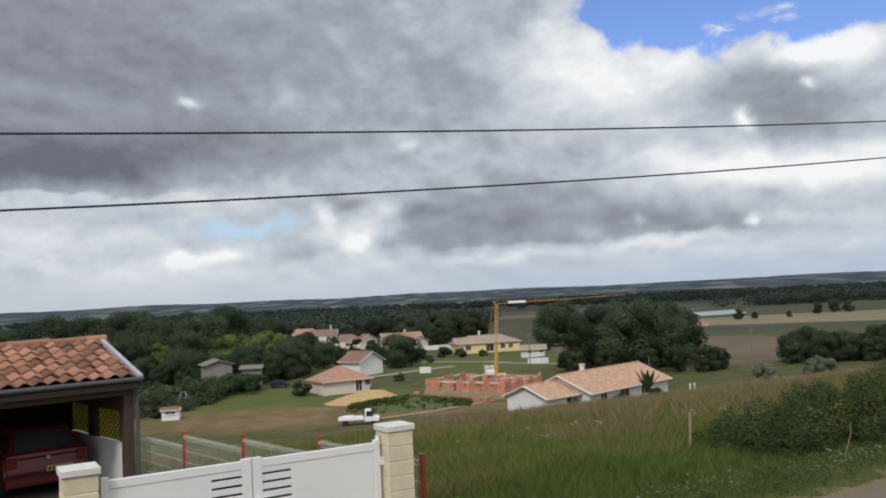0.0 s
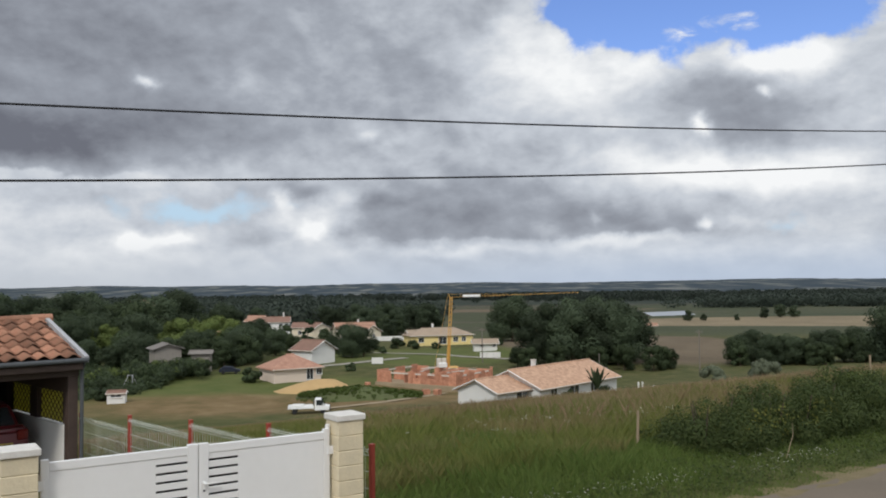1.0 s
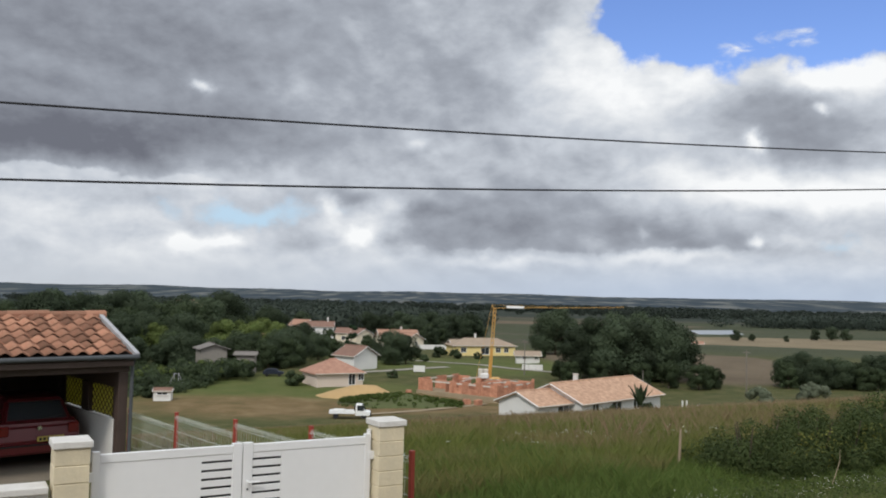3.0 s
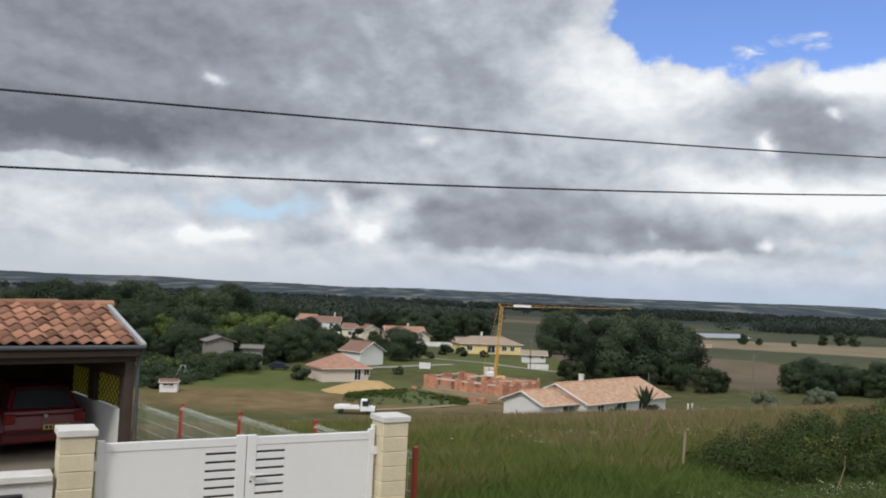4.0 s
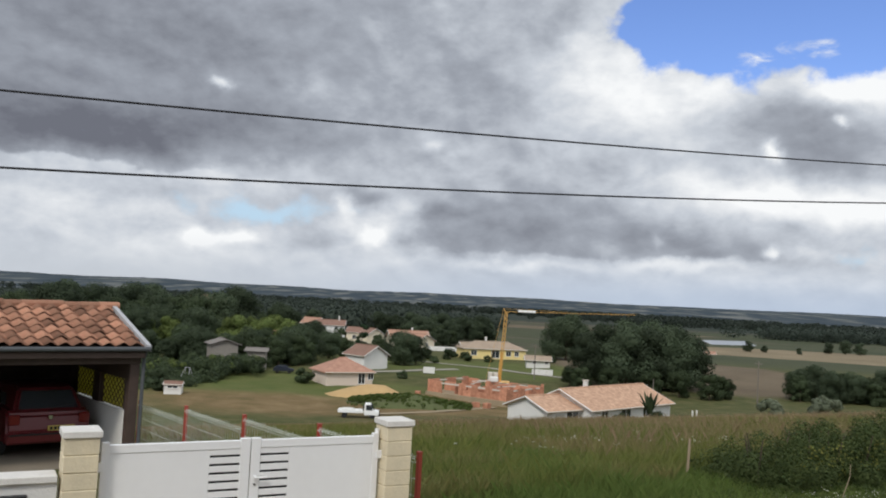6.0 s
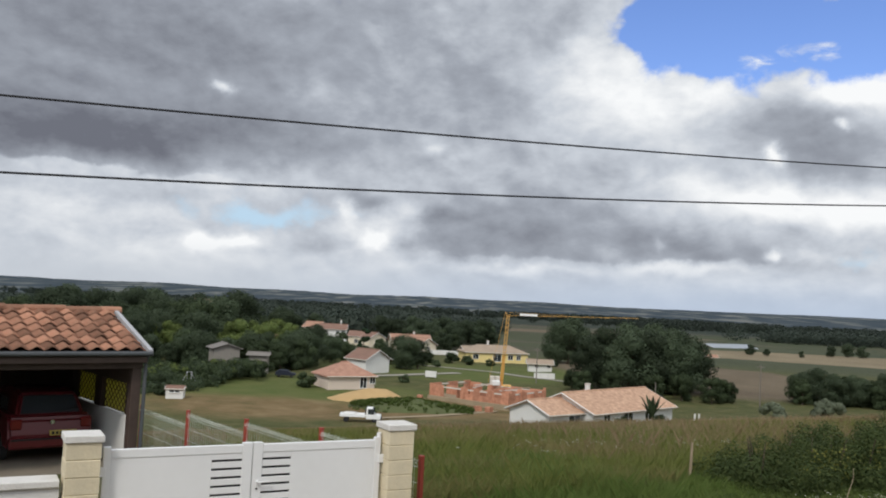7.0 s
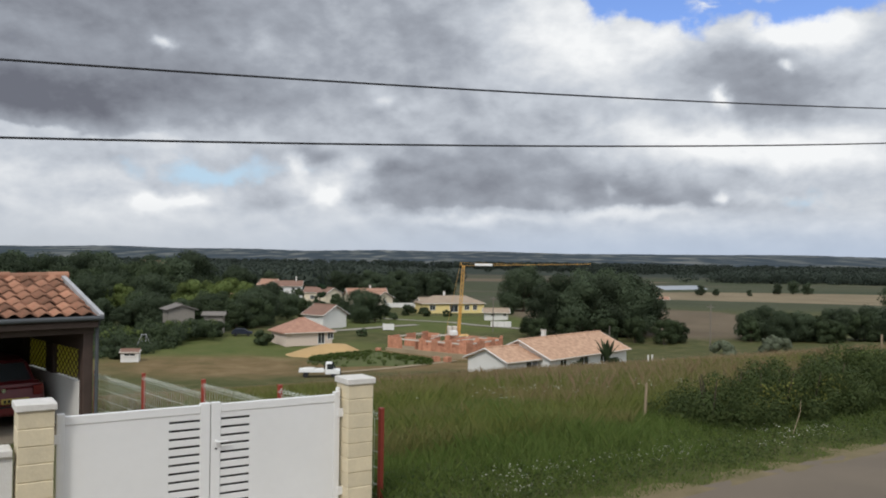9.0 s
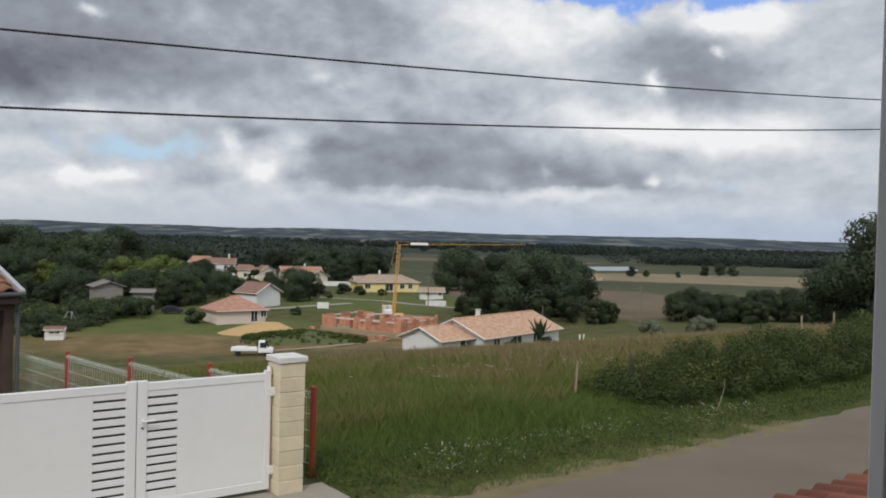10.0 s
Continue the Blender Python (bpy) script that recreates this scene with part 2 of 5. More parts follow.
M_CAR = mat("dark_red_paint", (0.105, 0.011, 0.014), 0.3, 0.1, var=0.05, spec=0.6)
M_RUBBER = mat("rubber", (0.02, 0.02, 0.02), 0.85, var=0.2)
M_PLATE = mat("yellow_plate", (0.42, 0.32, 0.08), 0.5, var=0.05)
M_BLACK = mat("black_plastic", (0.015, 0.015, 0.016), 0.5, var=0.1)
M_LAMP_RED = mat("red_lens", (0.12, 0.008, 0.008), 0.2, spec=0.6)
M_CHROME = mat("chrome", (0.7, 0.7, 0.7), 0.2, 1.0, var=0.03)
M_GLASS = glass_mat()
M_CONCRETE = mat("concrete", (0.27, 0.245, 0.20), 0.92, var=0.2, scale=1.5, bump=0.4)
M_YARD = mat("dusty_yard_floor", (0.20, 0.17, 0.13), 0.95, var=0.3, scale=1.2, bump=0.5)
M_CABLE = mat("black_cable", (0.018, 0.018, 0.02), 0.6, var=0.05)
M_BRICK = mat("hollow_clay_brick", (0.54, 0.275, 0.175), 0.9, var=0.35, scale=1.6, each=0.3, tint=(0.44, 0.19, 0.115), fine=6)
M_LINTEL = mat("pale_concrete", (0.55, 0.5, 0.44), 0.9, var=0.15)
M_DRYWOOD = mat("bleached_wood", (0.27, 0.21, 0.14), 0.9, var=0.2, scale=4.0)
M_CRANE = mat("crane_yellow", (0.60, 0.35, 0.10), 0.5, var=0.15)
M_SAND = mat("sand", (0.42, 0.285, 0.135), 0.95, var=0.14, scale=0.5, bump=0.5, bump_scale=8)
M_ROOF_PALE = mat("pale_pink_tile_roof", (0.44, 0.30, 0.205), 0.9, var=0.5, scale=1.9, fine=4.5, tint=(0.33, 0.185, 0.12))
M_ROOF_PINK = mat("pink_tile_roof", (0.37, 0.215, 0.155), 0.9, var=0.3, scale=1.1, fine=3.4, tint=(0.31, 0.165, 0.115))
M_ROOF_BROWN = mat("brown_tile_roof", (0.20, 0.12, 0.09), 0.9, var=0.25, scale=0.7, fine=3.0)
M_ROOF_SHED = mat("fibre_cement_roof", (0.17, 0.155, 0.14), 0.9, var=0.25, scale=0.7, fine=3.0)
M_ROOF_GREY = mat("weathered_roof", (0.30, 0.235, 0.175), 0.9, var=0.25, scale=0.7, fine=3.0)
M_ROOF_ORANGE = mat("orange_tile_roof", (0.31, 0.18, 0.125), 0.9, var=0.3, scale=0.7, fine=3.0)
M_WALL_YELLOW = mat("yellow_render", (0.72, 0.58, 0.26), 0.9, var=0.08)
M_WALL_PINK = mat("pinkish_render", (0.62, 0.52, 0.44), 0.9, var=0.1)
M_WALL_CREAM = mat("cream_render", (0.68, 0.60, 0.46), 0.9, var=0.1)
M_WALL_GREY = mat("grey_block_wall", (0.22, 0.20, 0.175), 0.9, var=0.2)
M_SOLAR = mat("solar_panel", (0.27, 0.29, 0.31), 0.4, var=0.15, spec=0.4)
M_BARK = mat("bark", (0.09, 0.07, 0.05), 0.95, var=0.3, bump=0.6)
M_POLE = mat("grey_wood_pole", (0.16, 0.14, 0.12), 0.9, var=0.25)
M_ROUGHCAST = mat("beige_roughcast", (0.58, 0.48, 0.38), 0.95, var=0.25, scale=14, bump=1.0, bump_scale=75, fine=60)
M_PLASTER = mat("room_plaster", (0.7, 0.68, 0.64), 0.9, var=0.05)
M_FLOOR = mat("room_floor", (0.3, 0.2, 0.12), 0.6, var=0.15)
M_LEAF_OAK = leaf_mat("oak_leaves", (0.058, 0.079, 0.046), (0.072, 0.095, 0.054))
M_LEAF_MID = leaf_mat("ash_leaves", (0.055, 0.077, 0.040), (0.073, 0.097, 0.047))
M_LEAF_LIGHT = leaf_mat("acacia_leaves", (0.095, 0.132, 0.040), (0.140, 0.172, 0.055))
M_LEAF_OLIVE = leaf_mat("olive_leaves", (0.17, 0.20, 0.13), (0.23, 0.26, 0.175))
M_LEAF_HEDGE = leaf_mat("hedge_leaves", (0.056, 0.086, 0.030), (0.125, 0.158, 0.055))
M_LEAF_YELLOW = leaf_mat("yellowing_leaves", (0.10, 0.115, 0.03), (0.16, 0.155, 0.04))
# bluer and greyer than the near leaves: distance haze put into the colour
M_FAR_WOOD = leaf_mat("hazed_far_leaves", (0.040, 0.052, 0.042), (0.048, 0.060, 0.046))
M_CONIFER = leaf_mat("conifer_needles", (0.018, 0.035, 0.018), (0.03, 0.05, 0.025))
M_GRASS = leaf_mat("grass_blades", (0.128, 0.164, 0.041), (0.215, 0.232, 0.066), patch=(0.30, 0.235, 0.115))
M_GRASS_LUSH = leaf_mat("lush_grass_blades", (0.090, 0.145, 0.034), (0.155, 0.198, 0.056))
M_GRASS_DRY = leaf_mat("seeding_grass", (0.36, 0.26, 0.145), (0.50, 0.375, 0.235), patch=(0.24, 0.19, 0.09))
M_FLOWER = mat("white_petals", (0.66, 0.65, 0.56), 0.8, var=0.05)


def ground_mat():
    """Meadow near by, bare brown earth round the building site, a patchwork of fields on the plain."""
    m = bpy.data.materials.new("meadow_and_fields")
    m.use_nodes = True
    nt = m.node_tree
    N, L = nt.nodes.new, nt.links.new
    b = nt.nodes["Principled BSDF"]
    b.inputs["Roughness"].default_value, b.inputs["Specular IOR Level"].default_value = 0.95, 0.1
    pos = N("ShaderNodeNewGeometry").outputs["Position"]

    def noise_at(scale, detail=6.0):
        n = N("ShaderNodeTexNoise")
        n.inputs["Scale"].default_value, n.inputs["Detail"].default_value = scale, detail
        L(pos, n.inputs["Vector"])
        return n.outputs[0]

    def ramp(f, *stops):
        r = N("ShaderNodeValToRGB")
        L(f, r.inputs[0])
        for p, c in stops:
            r.color_ramp.elements.new(p).color = (*c, 1)
        r.color_ramp.elements.remove(r.color_ramp.elements[0])
        r.color_ramp.elements.remove(r.color_ramp.elements[-1])
        return r.outputs[0]

    def mix(f, a, c):
        n = N("ShaderNodeMix")
        n.data_type = "RGBA"
        L(f, n.inputs[0])
        L(a, n.inputs[6])
        L(c, n.inputs[7])
        return n.outputs[2]

    def zone(cx, cy, rx, ry, soft=0.6, wob=0.5):
        s = N("ShaderNodeVectorMath")
        s.operation = "SUBTRACT"
        L(pos, s.inputs[0])
        s.inputs[1].default_value = (cx, cy, 0)
        q = N("ShaderNodeVectorMath")
        q.operation = "MULTIPLY"
        L(s.outputs[0], q.inputs[0])
        q.inputs[1].default_value = (1 / rx, 1 / ry, 0)
        ln = N("ShaderNodeVectorMath")
        ln.operation = "LENGTH"
        L(q.outputs[0], ln.inputs[0])
        a = N("ShaderNodeMath")
        a.operation = "MULTIPLY_ADD"
        L(noise_at(0.12), a.inputs[0])
        a.inputs[1].default_value = wob
        L(ln.outputs["Value"], a.inputs[2])
        r = N("ShaderNodeMapRange")
        r.interpolation_type = "SMOOTHSTEP"
        L(a.outputs[0], r.inputs[0])
        r.inputs[1].default_value, r.inputs[2].default_value = 1.0 + wob / 2, 1.0 + wob / 2 - soft
        return r.outputs[0]

    green = ramp(noise_at(0.35), (0.25, (0.070, 0.085, 0.030)), (0.5, (0.110, 0.115, 0.045)), (0.75, (0.17, 0.145, 0.070)))
    lawn = ramp(noise_at(0.2), (0.3, (0.105, 0.136, 0.040)), (0.7, (0.152, 0.162, 0.058)))
    dry = ramp(noise_at(0.5), (0.3, (0.19, 0.145, 0.075)), (0.7, (0.30, 0.22, 0.125)))
    earth = ramp(noise_at(0.25), (0.25, (0.145, 0.122, 0.052)), (0.5, (0.225, 0.160, 0.080)), (0.75, (0.305, 0.225, 0.122)))
    col = mix(zone(-40, 150, 46, 24, 0.4), green, lawn)
    col = mix(zone(0, 205, 42, 32, 0.4), col, lawn)
    col = mix(zone(-26, 128.5, 32, 15, 0.6), col, earth)
    col = mix(zone(4, 138, 28, 18, 0.5), col, earth)
    col = mix(zone(18, 50, 26, 18, 0.8), col, dry)
    # the plain: strips of crops
    vo = N("ShaderNodeTexVoronoi")
    vo.inputs["Scale"].default_value = 1.0
    st = N("ShaderNodeMapping")
    st.inputs["Rotation"].default_value = (0, 0, radians(14))
    st.inputs["Scale"].default_value = (1 / 240, 1 / 75, 1)
    L(pos, st.inputs[0])
    L(st.outputs[0], vo.inputs["Vector"])
    sx = N("ShaderNodeSeparateColor")
    L(vo.outputs["Color"], sx.inputs[0])
    crops = ramp(sx.outputs[0], (0.0, (0.068, 0.082, 0.046)), (0.3, (0.088, 0.098, 0.055)), (0.5, (0.125, 0.112, 0.076)), (0.65, (0.105, 0.09, 0.066)), (0.85, (0.09, 0.10, 0.057)))
    far = zone(0, 0, 330, 330, 0.25, 0.2)
    col = mix(far, crops, col)
    stubble = ramp(noise_at(0.03), (0.3, (0.24, 0.195, 0.125)), (0.7, (0.33, 0.265, 0.17)))
    ploughed = ramp(noise_at(0.06), (0.3, (0.15, 0.118, 0.08)), (0.7, (0.215, 0.17, 0.115)))
    pasture = ramp(noise_at(0.05), (0.3, (0.074, 0.085, 0.048)), (0.7, (0.096, 0.103, 0.060)))
    col = mix(zone(60, 238, 36, 62, 0.15, 0.1), col, ploughed)
    col = mix(zone(140, 345, 80, 40, 0.12, 0.1), col, pasture)
    col = mix(zone(250, 480, 175, 90, 0.12, 0.1), col, stubble)
    col = mix(zone(330, 660, 120, 45, 0.12, 0.1), col, pasture)
    col = mix(zone(60, 640, 70, 120, 0.15, 0.1), col, pasture)
    col = mix(zone(100, 820, 160, 60, 0.15, 0.1), col, ploughed)
    forest = ramp(noise_at(0.004), (0.35, (0.040, 0.052, 0.042)), (0.62, (0.055, 0.066, 0.050)), (0.72, (0.12, 0.12, 0.085)))
    col = mix(zone(0, 0, 1180, 1180, 0.12, 0.45), forest, col)
    fine = N("ShaderNodeMath")
    fine.operation = "MULTIPLY_ADD"
    L(noise_at(6.0, 8.0), fine.inputs[0])
    fine.inputs[1].default_value, fine.inputs[2].default_value = 0.7, 0.42
    sc = N("ShaderNodeVectorMath")
    sc.operation = "SCALE"
    L(col, sc.inputs[0])
    L(fine.outputs[0], sc.inputs["Scale"])
    L(sc.outputs[0], b.inputs["Base Color"])
    bp = N("ShaderNodeBump")
    bp.inputs["Strength"].default_value, bp.inputs["Distance"].default_value = 0.7, 0.15
    L(noise_at(3.0, 8.0), bp.inputs["Height"])
    L(bp.outputs[0], b.inputs["Normal"])
    return m


M_GROUND = ground_mat()
M_ROAD = mat("worn_asphalt", (0.175, 0.140, 0.103), 0.92, var=0.16, scale=0.5, bump=0.5, bump_scale=60, fine=45, tint=(0.132, 0.110, 0.084))
M_GRAVEL = mat("gravel_verge", (0.19, 0.14, 0.085), 0.95, var=0.35, scale=2.0, bump=0.9, bump_scale=30, fine=25, tint=(0.115, 0.105, 0.045))
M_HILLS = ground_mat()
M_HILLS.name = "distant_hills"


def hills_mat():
    """Far wooded hills with pale clearings; kilometres of blue air are painted in as tint and glow."""
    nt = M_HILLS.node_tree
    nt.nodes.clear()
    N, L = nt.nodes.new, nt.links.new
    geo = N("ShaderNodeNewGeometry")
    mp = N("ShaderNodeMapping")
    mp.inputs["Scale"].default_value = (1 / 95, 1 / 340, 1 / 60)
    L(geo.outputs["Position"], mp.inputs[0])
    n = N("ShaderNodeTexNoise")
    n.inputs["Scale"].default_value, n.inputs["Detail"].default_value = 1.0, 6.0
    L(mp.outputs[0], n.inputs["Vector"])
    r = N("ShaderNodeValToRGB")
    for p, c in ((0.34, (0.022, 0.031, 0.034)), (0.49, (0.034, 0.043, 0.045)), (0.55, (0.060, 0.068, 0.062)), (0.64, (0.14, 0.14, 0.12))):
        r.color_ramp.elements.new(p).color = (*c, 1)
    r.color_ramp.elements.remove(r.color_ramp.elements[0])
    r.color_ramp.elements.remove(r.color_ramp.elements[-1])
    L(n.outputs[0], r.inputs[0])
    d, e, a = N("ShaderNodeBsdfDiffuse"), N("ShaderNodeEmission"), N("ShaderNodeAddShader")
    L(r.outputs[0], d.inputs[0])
    # faint blue emission stands in for haze before the hills
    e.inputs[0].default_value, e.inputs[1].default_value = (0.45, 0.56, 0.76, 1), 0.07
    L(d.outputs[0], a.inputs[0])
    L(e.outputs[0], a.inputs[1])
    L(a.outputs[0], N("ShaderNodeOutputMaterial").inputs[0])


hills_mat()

# ---- building helpers ----
TH, TC = radians(30.3), radians(42.0)


def road_xy(u, v):
    """From metres along the road (u) and away from the house (v) to the plan."""
    return u * math.cos(TH) - v * math.sin(TH), u * math.sin(TH) + v * math.cos(TH)


RUN = (-9000, 10, 12.3, 18.6, 30, 45, 60, 75, 90, 105, 120, 140, 170, 215, 300, 450, 1300, 9000)
FALL = (0, 0, -0.04, -0.6, -2.1, -4.4, -7.0, -10.0, -12.6, -13.9, -14.4, -13.8, -13.0, -14.2, -15, -19, -24, -24)


def ease(a, lo, hi):
    q = np.clip((a - lo) / (hi - lo), 0, 1)
    return q * q * (3 - 2 * q)


def land(x, y):
    """Height of the land: level at the road, falling to a shelf with houses and on to the plain."""
    x, y = np.asarray(x, float), np.asarray(y, float)
    r = np.hypot(x, y)
    u, v = x * math.cos(TH) + y * math.sin(TH), -x * math.sin(TH) + y * math.cos(TH)
    k = ease(r, 220, 520)
    z = np.interp(v * (1 - k) + r * k, RUN, FALL)
    return z - np.minimum(4, 0.012 * np.maximum(0, u - 16)) * ease(v, 13, 32) * (1 - ease(v, 58, 95))


def zl(x, y):
    return float(land(x, y))


def mesh_ob(name, bm, material, smooth=False):
    me = bpy.data.meshes.new(name)
    bm.to_mesh(me)
    bm.free()
    me.materials.append(material)
    if smooth:
        me.polygons.foreach_set("use_smooth", [True] * len(me.polygons))
    return new(name, me)


def raw_ob(name, verts, faces, material, smooth=False):
    me = bpy.data.meshes.new(name)
    me.from_pydata([tuple(v) for v in verts] if not isinstance(verts, np.ndarray) else verts.tolist(), [], faces if isinstance(faces, list) else faces.tolist())
    me.materials.append(material)
    if smooth:
        me.polygons.foreach_set("use_smooth", [True] * len(me.polygons))
    return new(name, me)


def part(name, bm, material, parent, label="", smooth=False):
    ob = mesh_ob(name, bm, material, smooth)
    ob.parent = parent
    if label:
        tagged(ob, label)
    return ob


def thing(name, m, label, category, group="", kind=""):
    e = new(name)
    e.matrix_world = m
    e.empty_display_size = 0.2
    return tagged(e, label, category, group, kind)


def box(bm, x0, y0, z0, x1, y1, z1, bev=0.0, m=None):
    r = bmesh.ops.create_cube(bm, size=1.0)
    vs = r["verts"]
    for v in vs:
        v.co = Vector(((x0 + x1) / 2 + v.co.x * (x1 - x0), (y0 + y1) / 2 + v.co.y * (y1 - y0), (z0 + z1) / 2 + v.co.z * (z1 - z0)))
    if m is not None:
        bmesh.ops.transform(bm, matrix=m, verts=vs)
    if bev:
        es = list({e for v in vs for e in v.link_edges})
        bmesh.ops.bevel(bm, geom=es, offset=bev, segments=1, affect="EDGES")
    return bm


def block(x0, y0, z0, x1, y1, z1, bev=0.0):
    return box(bmesh.new(), x0, y0, z0, x1, y1, z1, bev)


def rod(bm, a, b, r0, r1=None, seg=8):
    a, b = Vector(a), Vector(b)
    r1 = r0 if r1 is None else r1
    q = (b - a).to_track_quat("Z", "Y").to_matrix().to_4x4()
    bmesh.ops.create_cone(bm, cap_ends=True, segments=seg, radius1=r0, radius2=r1, depth=(b - a).length, matrix=Matrix.Translation((a + b) / 2) @ q)
    return bm


def prism(pts, y0, y1):
    """An outline in x and z, drawn out along y."""
    bm = bmesh.new()
    a = [bm.verts.new((x, y0, z)) for x, z in pts]
    b = [bm.verts.new((x, y1, z)) for x, z in pts]
    n = len(pts)
    bm.faces.new(a)
    bm.faces.new(b[::-1])
    for i in range(n):
        bm.faces.new((a[i], b[i], b[(i + 1) % n], a[(i + 1) % n]))
    bmesh.ops.recalc_face_normals(bm, faces=bm.faces)
    return bm


# ---- land, road ----
def build_land():
    radii = np.concatenate([np.linspace(0.5, 30, 50), np.linspace(31, 240, 120), np.geomspace(245, 4950, 70)])
    angles = np.concatenate([np.radians(np.linspace(-42, 46, 200)), np.radians(np.linspace(50, 314, 50))])
    R, A = np.meshgrid(radii, angles)
    X, Y = R * np.sin(A), R * np.cos(A)
    Z = land(X, Y) - 0.02
    V = Y * math.cos(TH) - X * math.sin(TH)
    rng = np.random.RandomState(3)
    Z += ease(V, 12, 40) * 0.10 * np.sin(X * 0.7 + 2 * np.sin(Y * 0.31)) * np.sin(Y * 0.53)
    far = ease(R, 2300, 4900)
    Z += far * (41 + 3 * np.sin(A * 17 + 1) + 2 * np.sin(A * 41 + R * 0.002)) + far * 4.0 * rng.rand(*R.shape) * (0.4 + 0.6 * np.sin(A * 23) ** 2)
    cut = int(np.searchsorted(radii, 1900))

    def sheet(name, lo, hi, material):
        x, y, z = X[:, lo:hi], Y[:, lo:hi], Z[:, lo:hi]
        verts = np.stack([x, y, z], -1).reshape(-1, 3)
        na, nr = x.shape
        i = np.arange(na)[:, None] * nr + np.arange(nr - 1)[None]
        j = np.roll(np.arange(na), -1)[:, None] * nr + np.arange(nr - 1)[None]
        return raw_ob(name, verts, np.stack([i, i + 1, j + 1, j], -1).reshape(-1, 4)[:, ::-1], material, True)
    tagged(sheet("ground", 0, cut + 1, M_GROUND), "green meadow falling to a wide farmed plain", "ground", kind="structure")
    tagged(sheet("backdrop", cut, len(radii), M_HILLS), "low wooded hills along the horizon, blued by painted haze", "hills", kind="structure")


build_land()


def strip(name, v0, v1, z, material, label, wob=0.0, u0=-60, u1=130, step=0.5, flare=0.0):
    rng = random.Random(7)
    us = np.arange(u0, u1, step)
    verts, faces = [], []
    for n, u in enumerate(us):
        a, b = v0 + wob * (rng.random() - 0.5), v1 + wob * (rng.random() - 0.5) + flare * min(max(0.0, u - 8.5), 16)
        for v in (a, (2 * a + b) / 3, (a + 2 * b) / 3, b):
            verts.append((*road_xy(u, v), z if v not in (a, b) else z - 0.03))
        if n:
            k = 4 * n
            faces += [(k - 4 + q, k + q, k + 1 + q, k - 3 + q) for q in range(3)]
    ob = raw_ob(name, verts, faces, material, True)
    return tagged(ob, label, name, kind="structure")


strip("pavement", 7.3, 8.45, 0.004, M_GRAVEL, "gravelly dirt verge with patches of weeds beside the lane", 0.6, u1=15.0, step=0.3, flare=0.06)
def lane(points, width, surface=None, label="pale concrete village lane between the gardens"):
    """The pale village lane on the shelf below."""
    verts, faces = [], []
    pts = []
    for a, b in zip(points[:-1], points[1:]):
        pts += [Vector(a).lerp(Vector(b), i / 12) for i in range(12)]
    pts.append(Vector(points[-1]))
    for i, p in enumerate(pts):
        d = (pts[min(i + 1, len(pts) - 1)] - pts[max(i - 1, 0)]).normalized()
        for s in (-0.5, 0.5):
            x, y = p.x - d.y * s * width, p.y + d.x * s * width
            verts.append((x, y, float(land(x, y)) + 0.09))
        if i:
            k = 2 * i
            faces.append((k - 2, k, k + 1, k - 1))
    tagged(raw_ob("road", verts, faces, surface or M_LANE, True), label, "road", kind="structure")


M_LANE = mat("pale_lane", (0.28, 0.26, 0.225), 0.95, var=0.2, scale=0.4)
lane([(-20, 176.5), (-14, 181), (-6, 189), (0, 194)], 2.2)
lane([(-16, 226), (-6, 215), (4, 205), (14, 196), (24, 191)], 2.1)
M_TRACK = mat("dirt_track", (0.27, 0.215, 0.14), 0.95, var=0.3, scale=0.5, bump=0.4)
lane([(-13, 121.5), (-8, 125), (-3.5, 128.5), (0.5, 132.5), (4.6, 137.0), (6.2, 139.4)], 1.7, M_TRACK, "pale bare dirt track leading to the building site")
strip("road", 3.2, 8.08, 0.03, M_ROAD, "narrow worn brownish asphalt lane without markings", 0.16, flare=0.05)
# ---- the house with the window ----
def build_window_house():
    w = thing("wall_south", Matrix.Rotation(TH, 4, "Z"), "thick beige roughcast house wall with an open window", "wall", kind="structure")
    u1 = 1.028
    v0, v1 = 0.21, 0.510
    part("wall_panel", block(u1, v0, -0.1, 9.0, v1, 5.1), M_ROUGHCAST, w)
    part("wall_panel", block(-9.0, v0, -0.1, -4.0, v1, 5.1), M_ROUGHCAST, w)
    part("wall_panel", block(-4.0, v0, -0.1, u1, v1, 1.75), M_ROUGHCAST, w)
    part("wall_panel", block(-4.0, v0, 4.78, u1, v1, 5.1), M_ROUGHCAST, w)
    part("corner_bead", block(u1 - 0.008, v1 - 0.010, 1.75, u1 + 0.016, v1 + 0.010, 4.78, 0.002), M_WHITE, w, "pale grey edge bead")
    r = thing("room", Matrix.Rotation(TH, 4, "Z"), "plain plastered room behind the window", "room", kind="structure")
    part("wall_back", block(-4.2, -5.2, 1.6, 4.2, -5.0, 4.8), M_PLASTER, r)
    part("wall_side", block(-4.4, -5.2, 1.6, -4.2, 0.21, 4.8), M_PLASTER, r)
    part("wall_side", block(4.2, -5.2, 1.6, 4.4, 0.21, 4.8), M_PLASTER, r)
    part("floor", block(-4.4, -5.2, 1.5, 4.4, 0.21, 1.6), M_FLOOR, r)
    c = mesh_ob("ceiling", box(bmesh.new(), -4.4, -5.2, 4.8, 4.4, 0.21, 4.9, 0, Matrix.Rotation(TH, 4, "Z")), M_PLASTER)
    tagged(c, "plain white plaster ceiling of the room", "ceiling", kind="structure")


build_window_house()


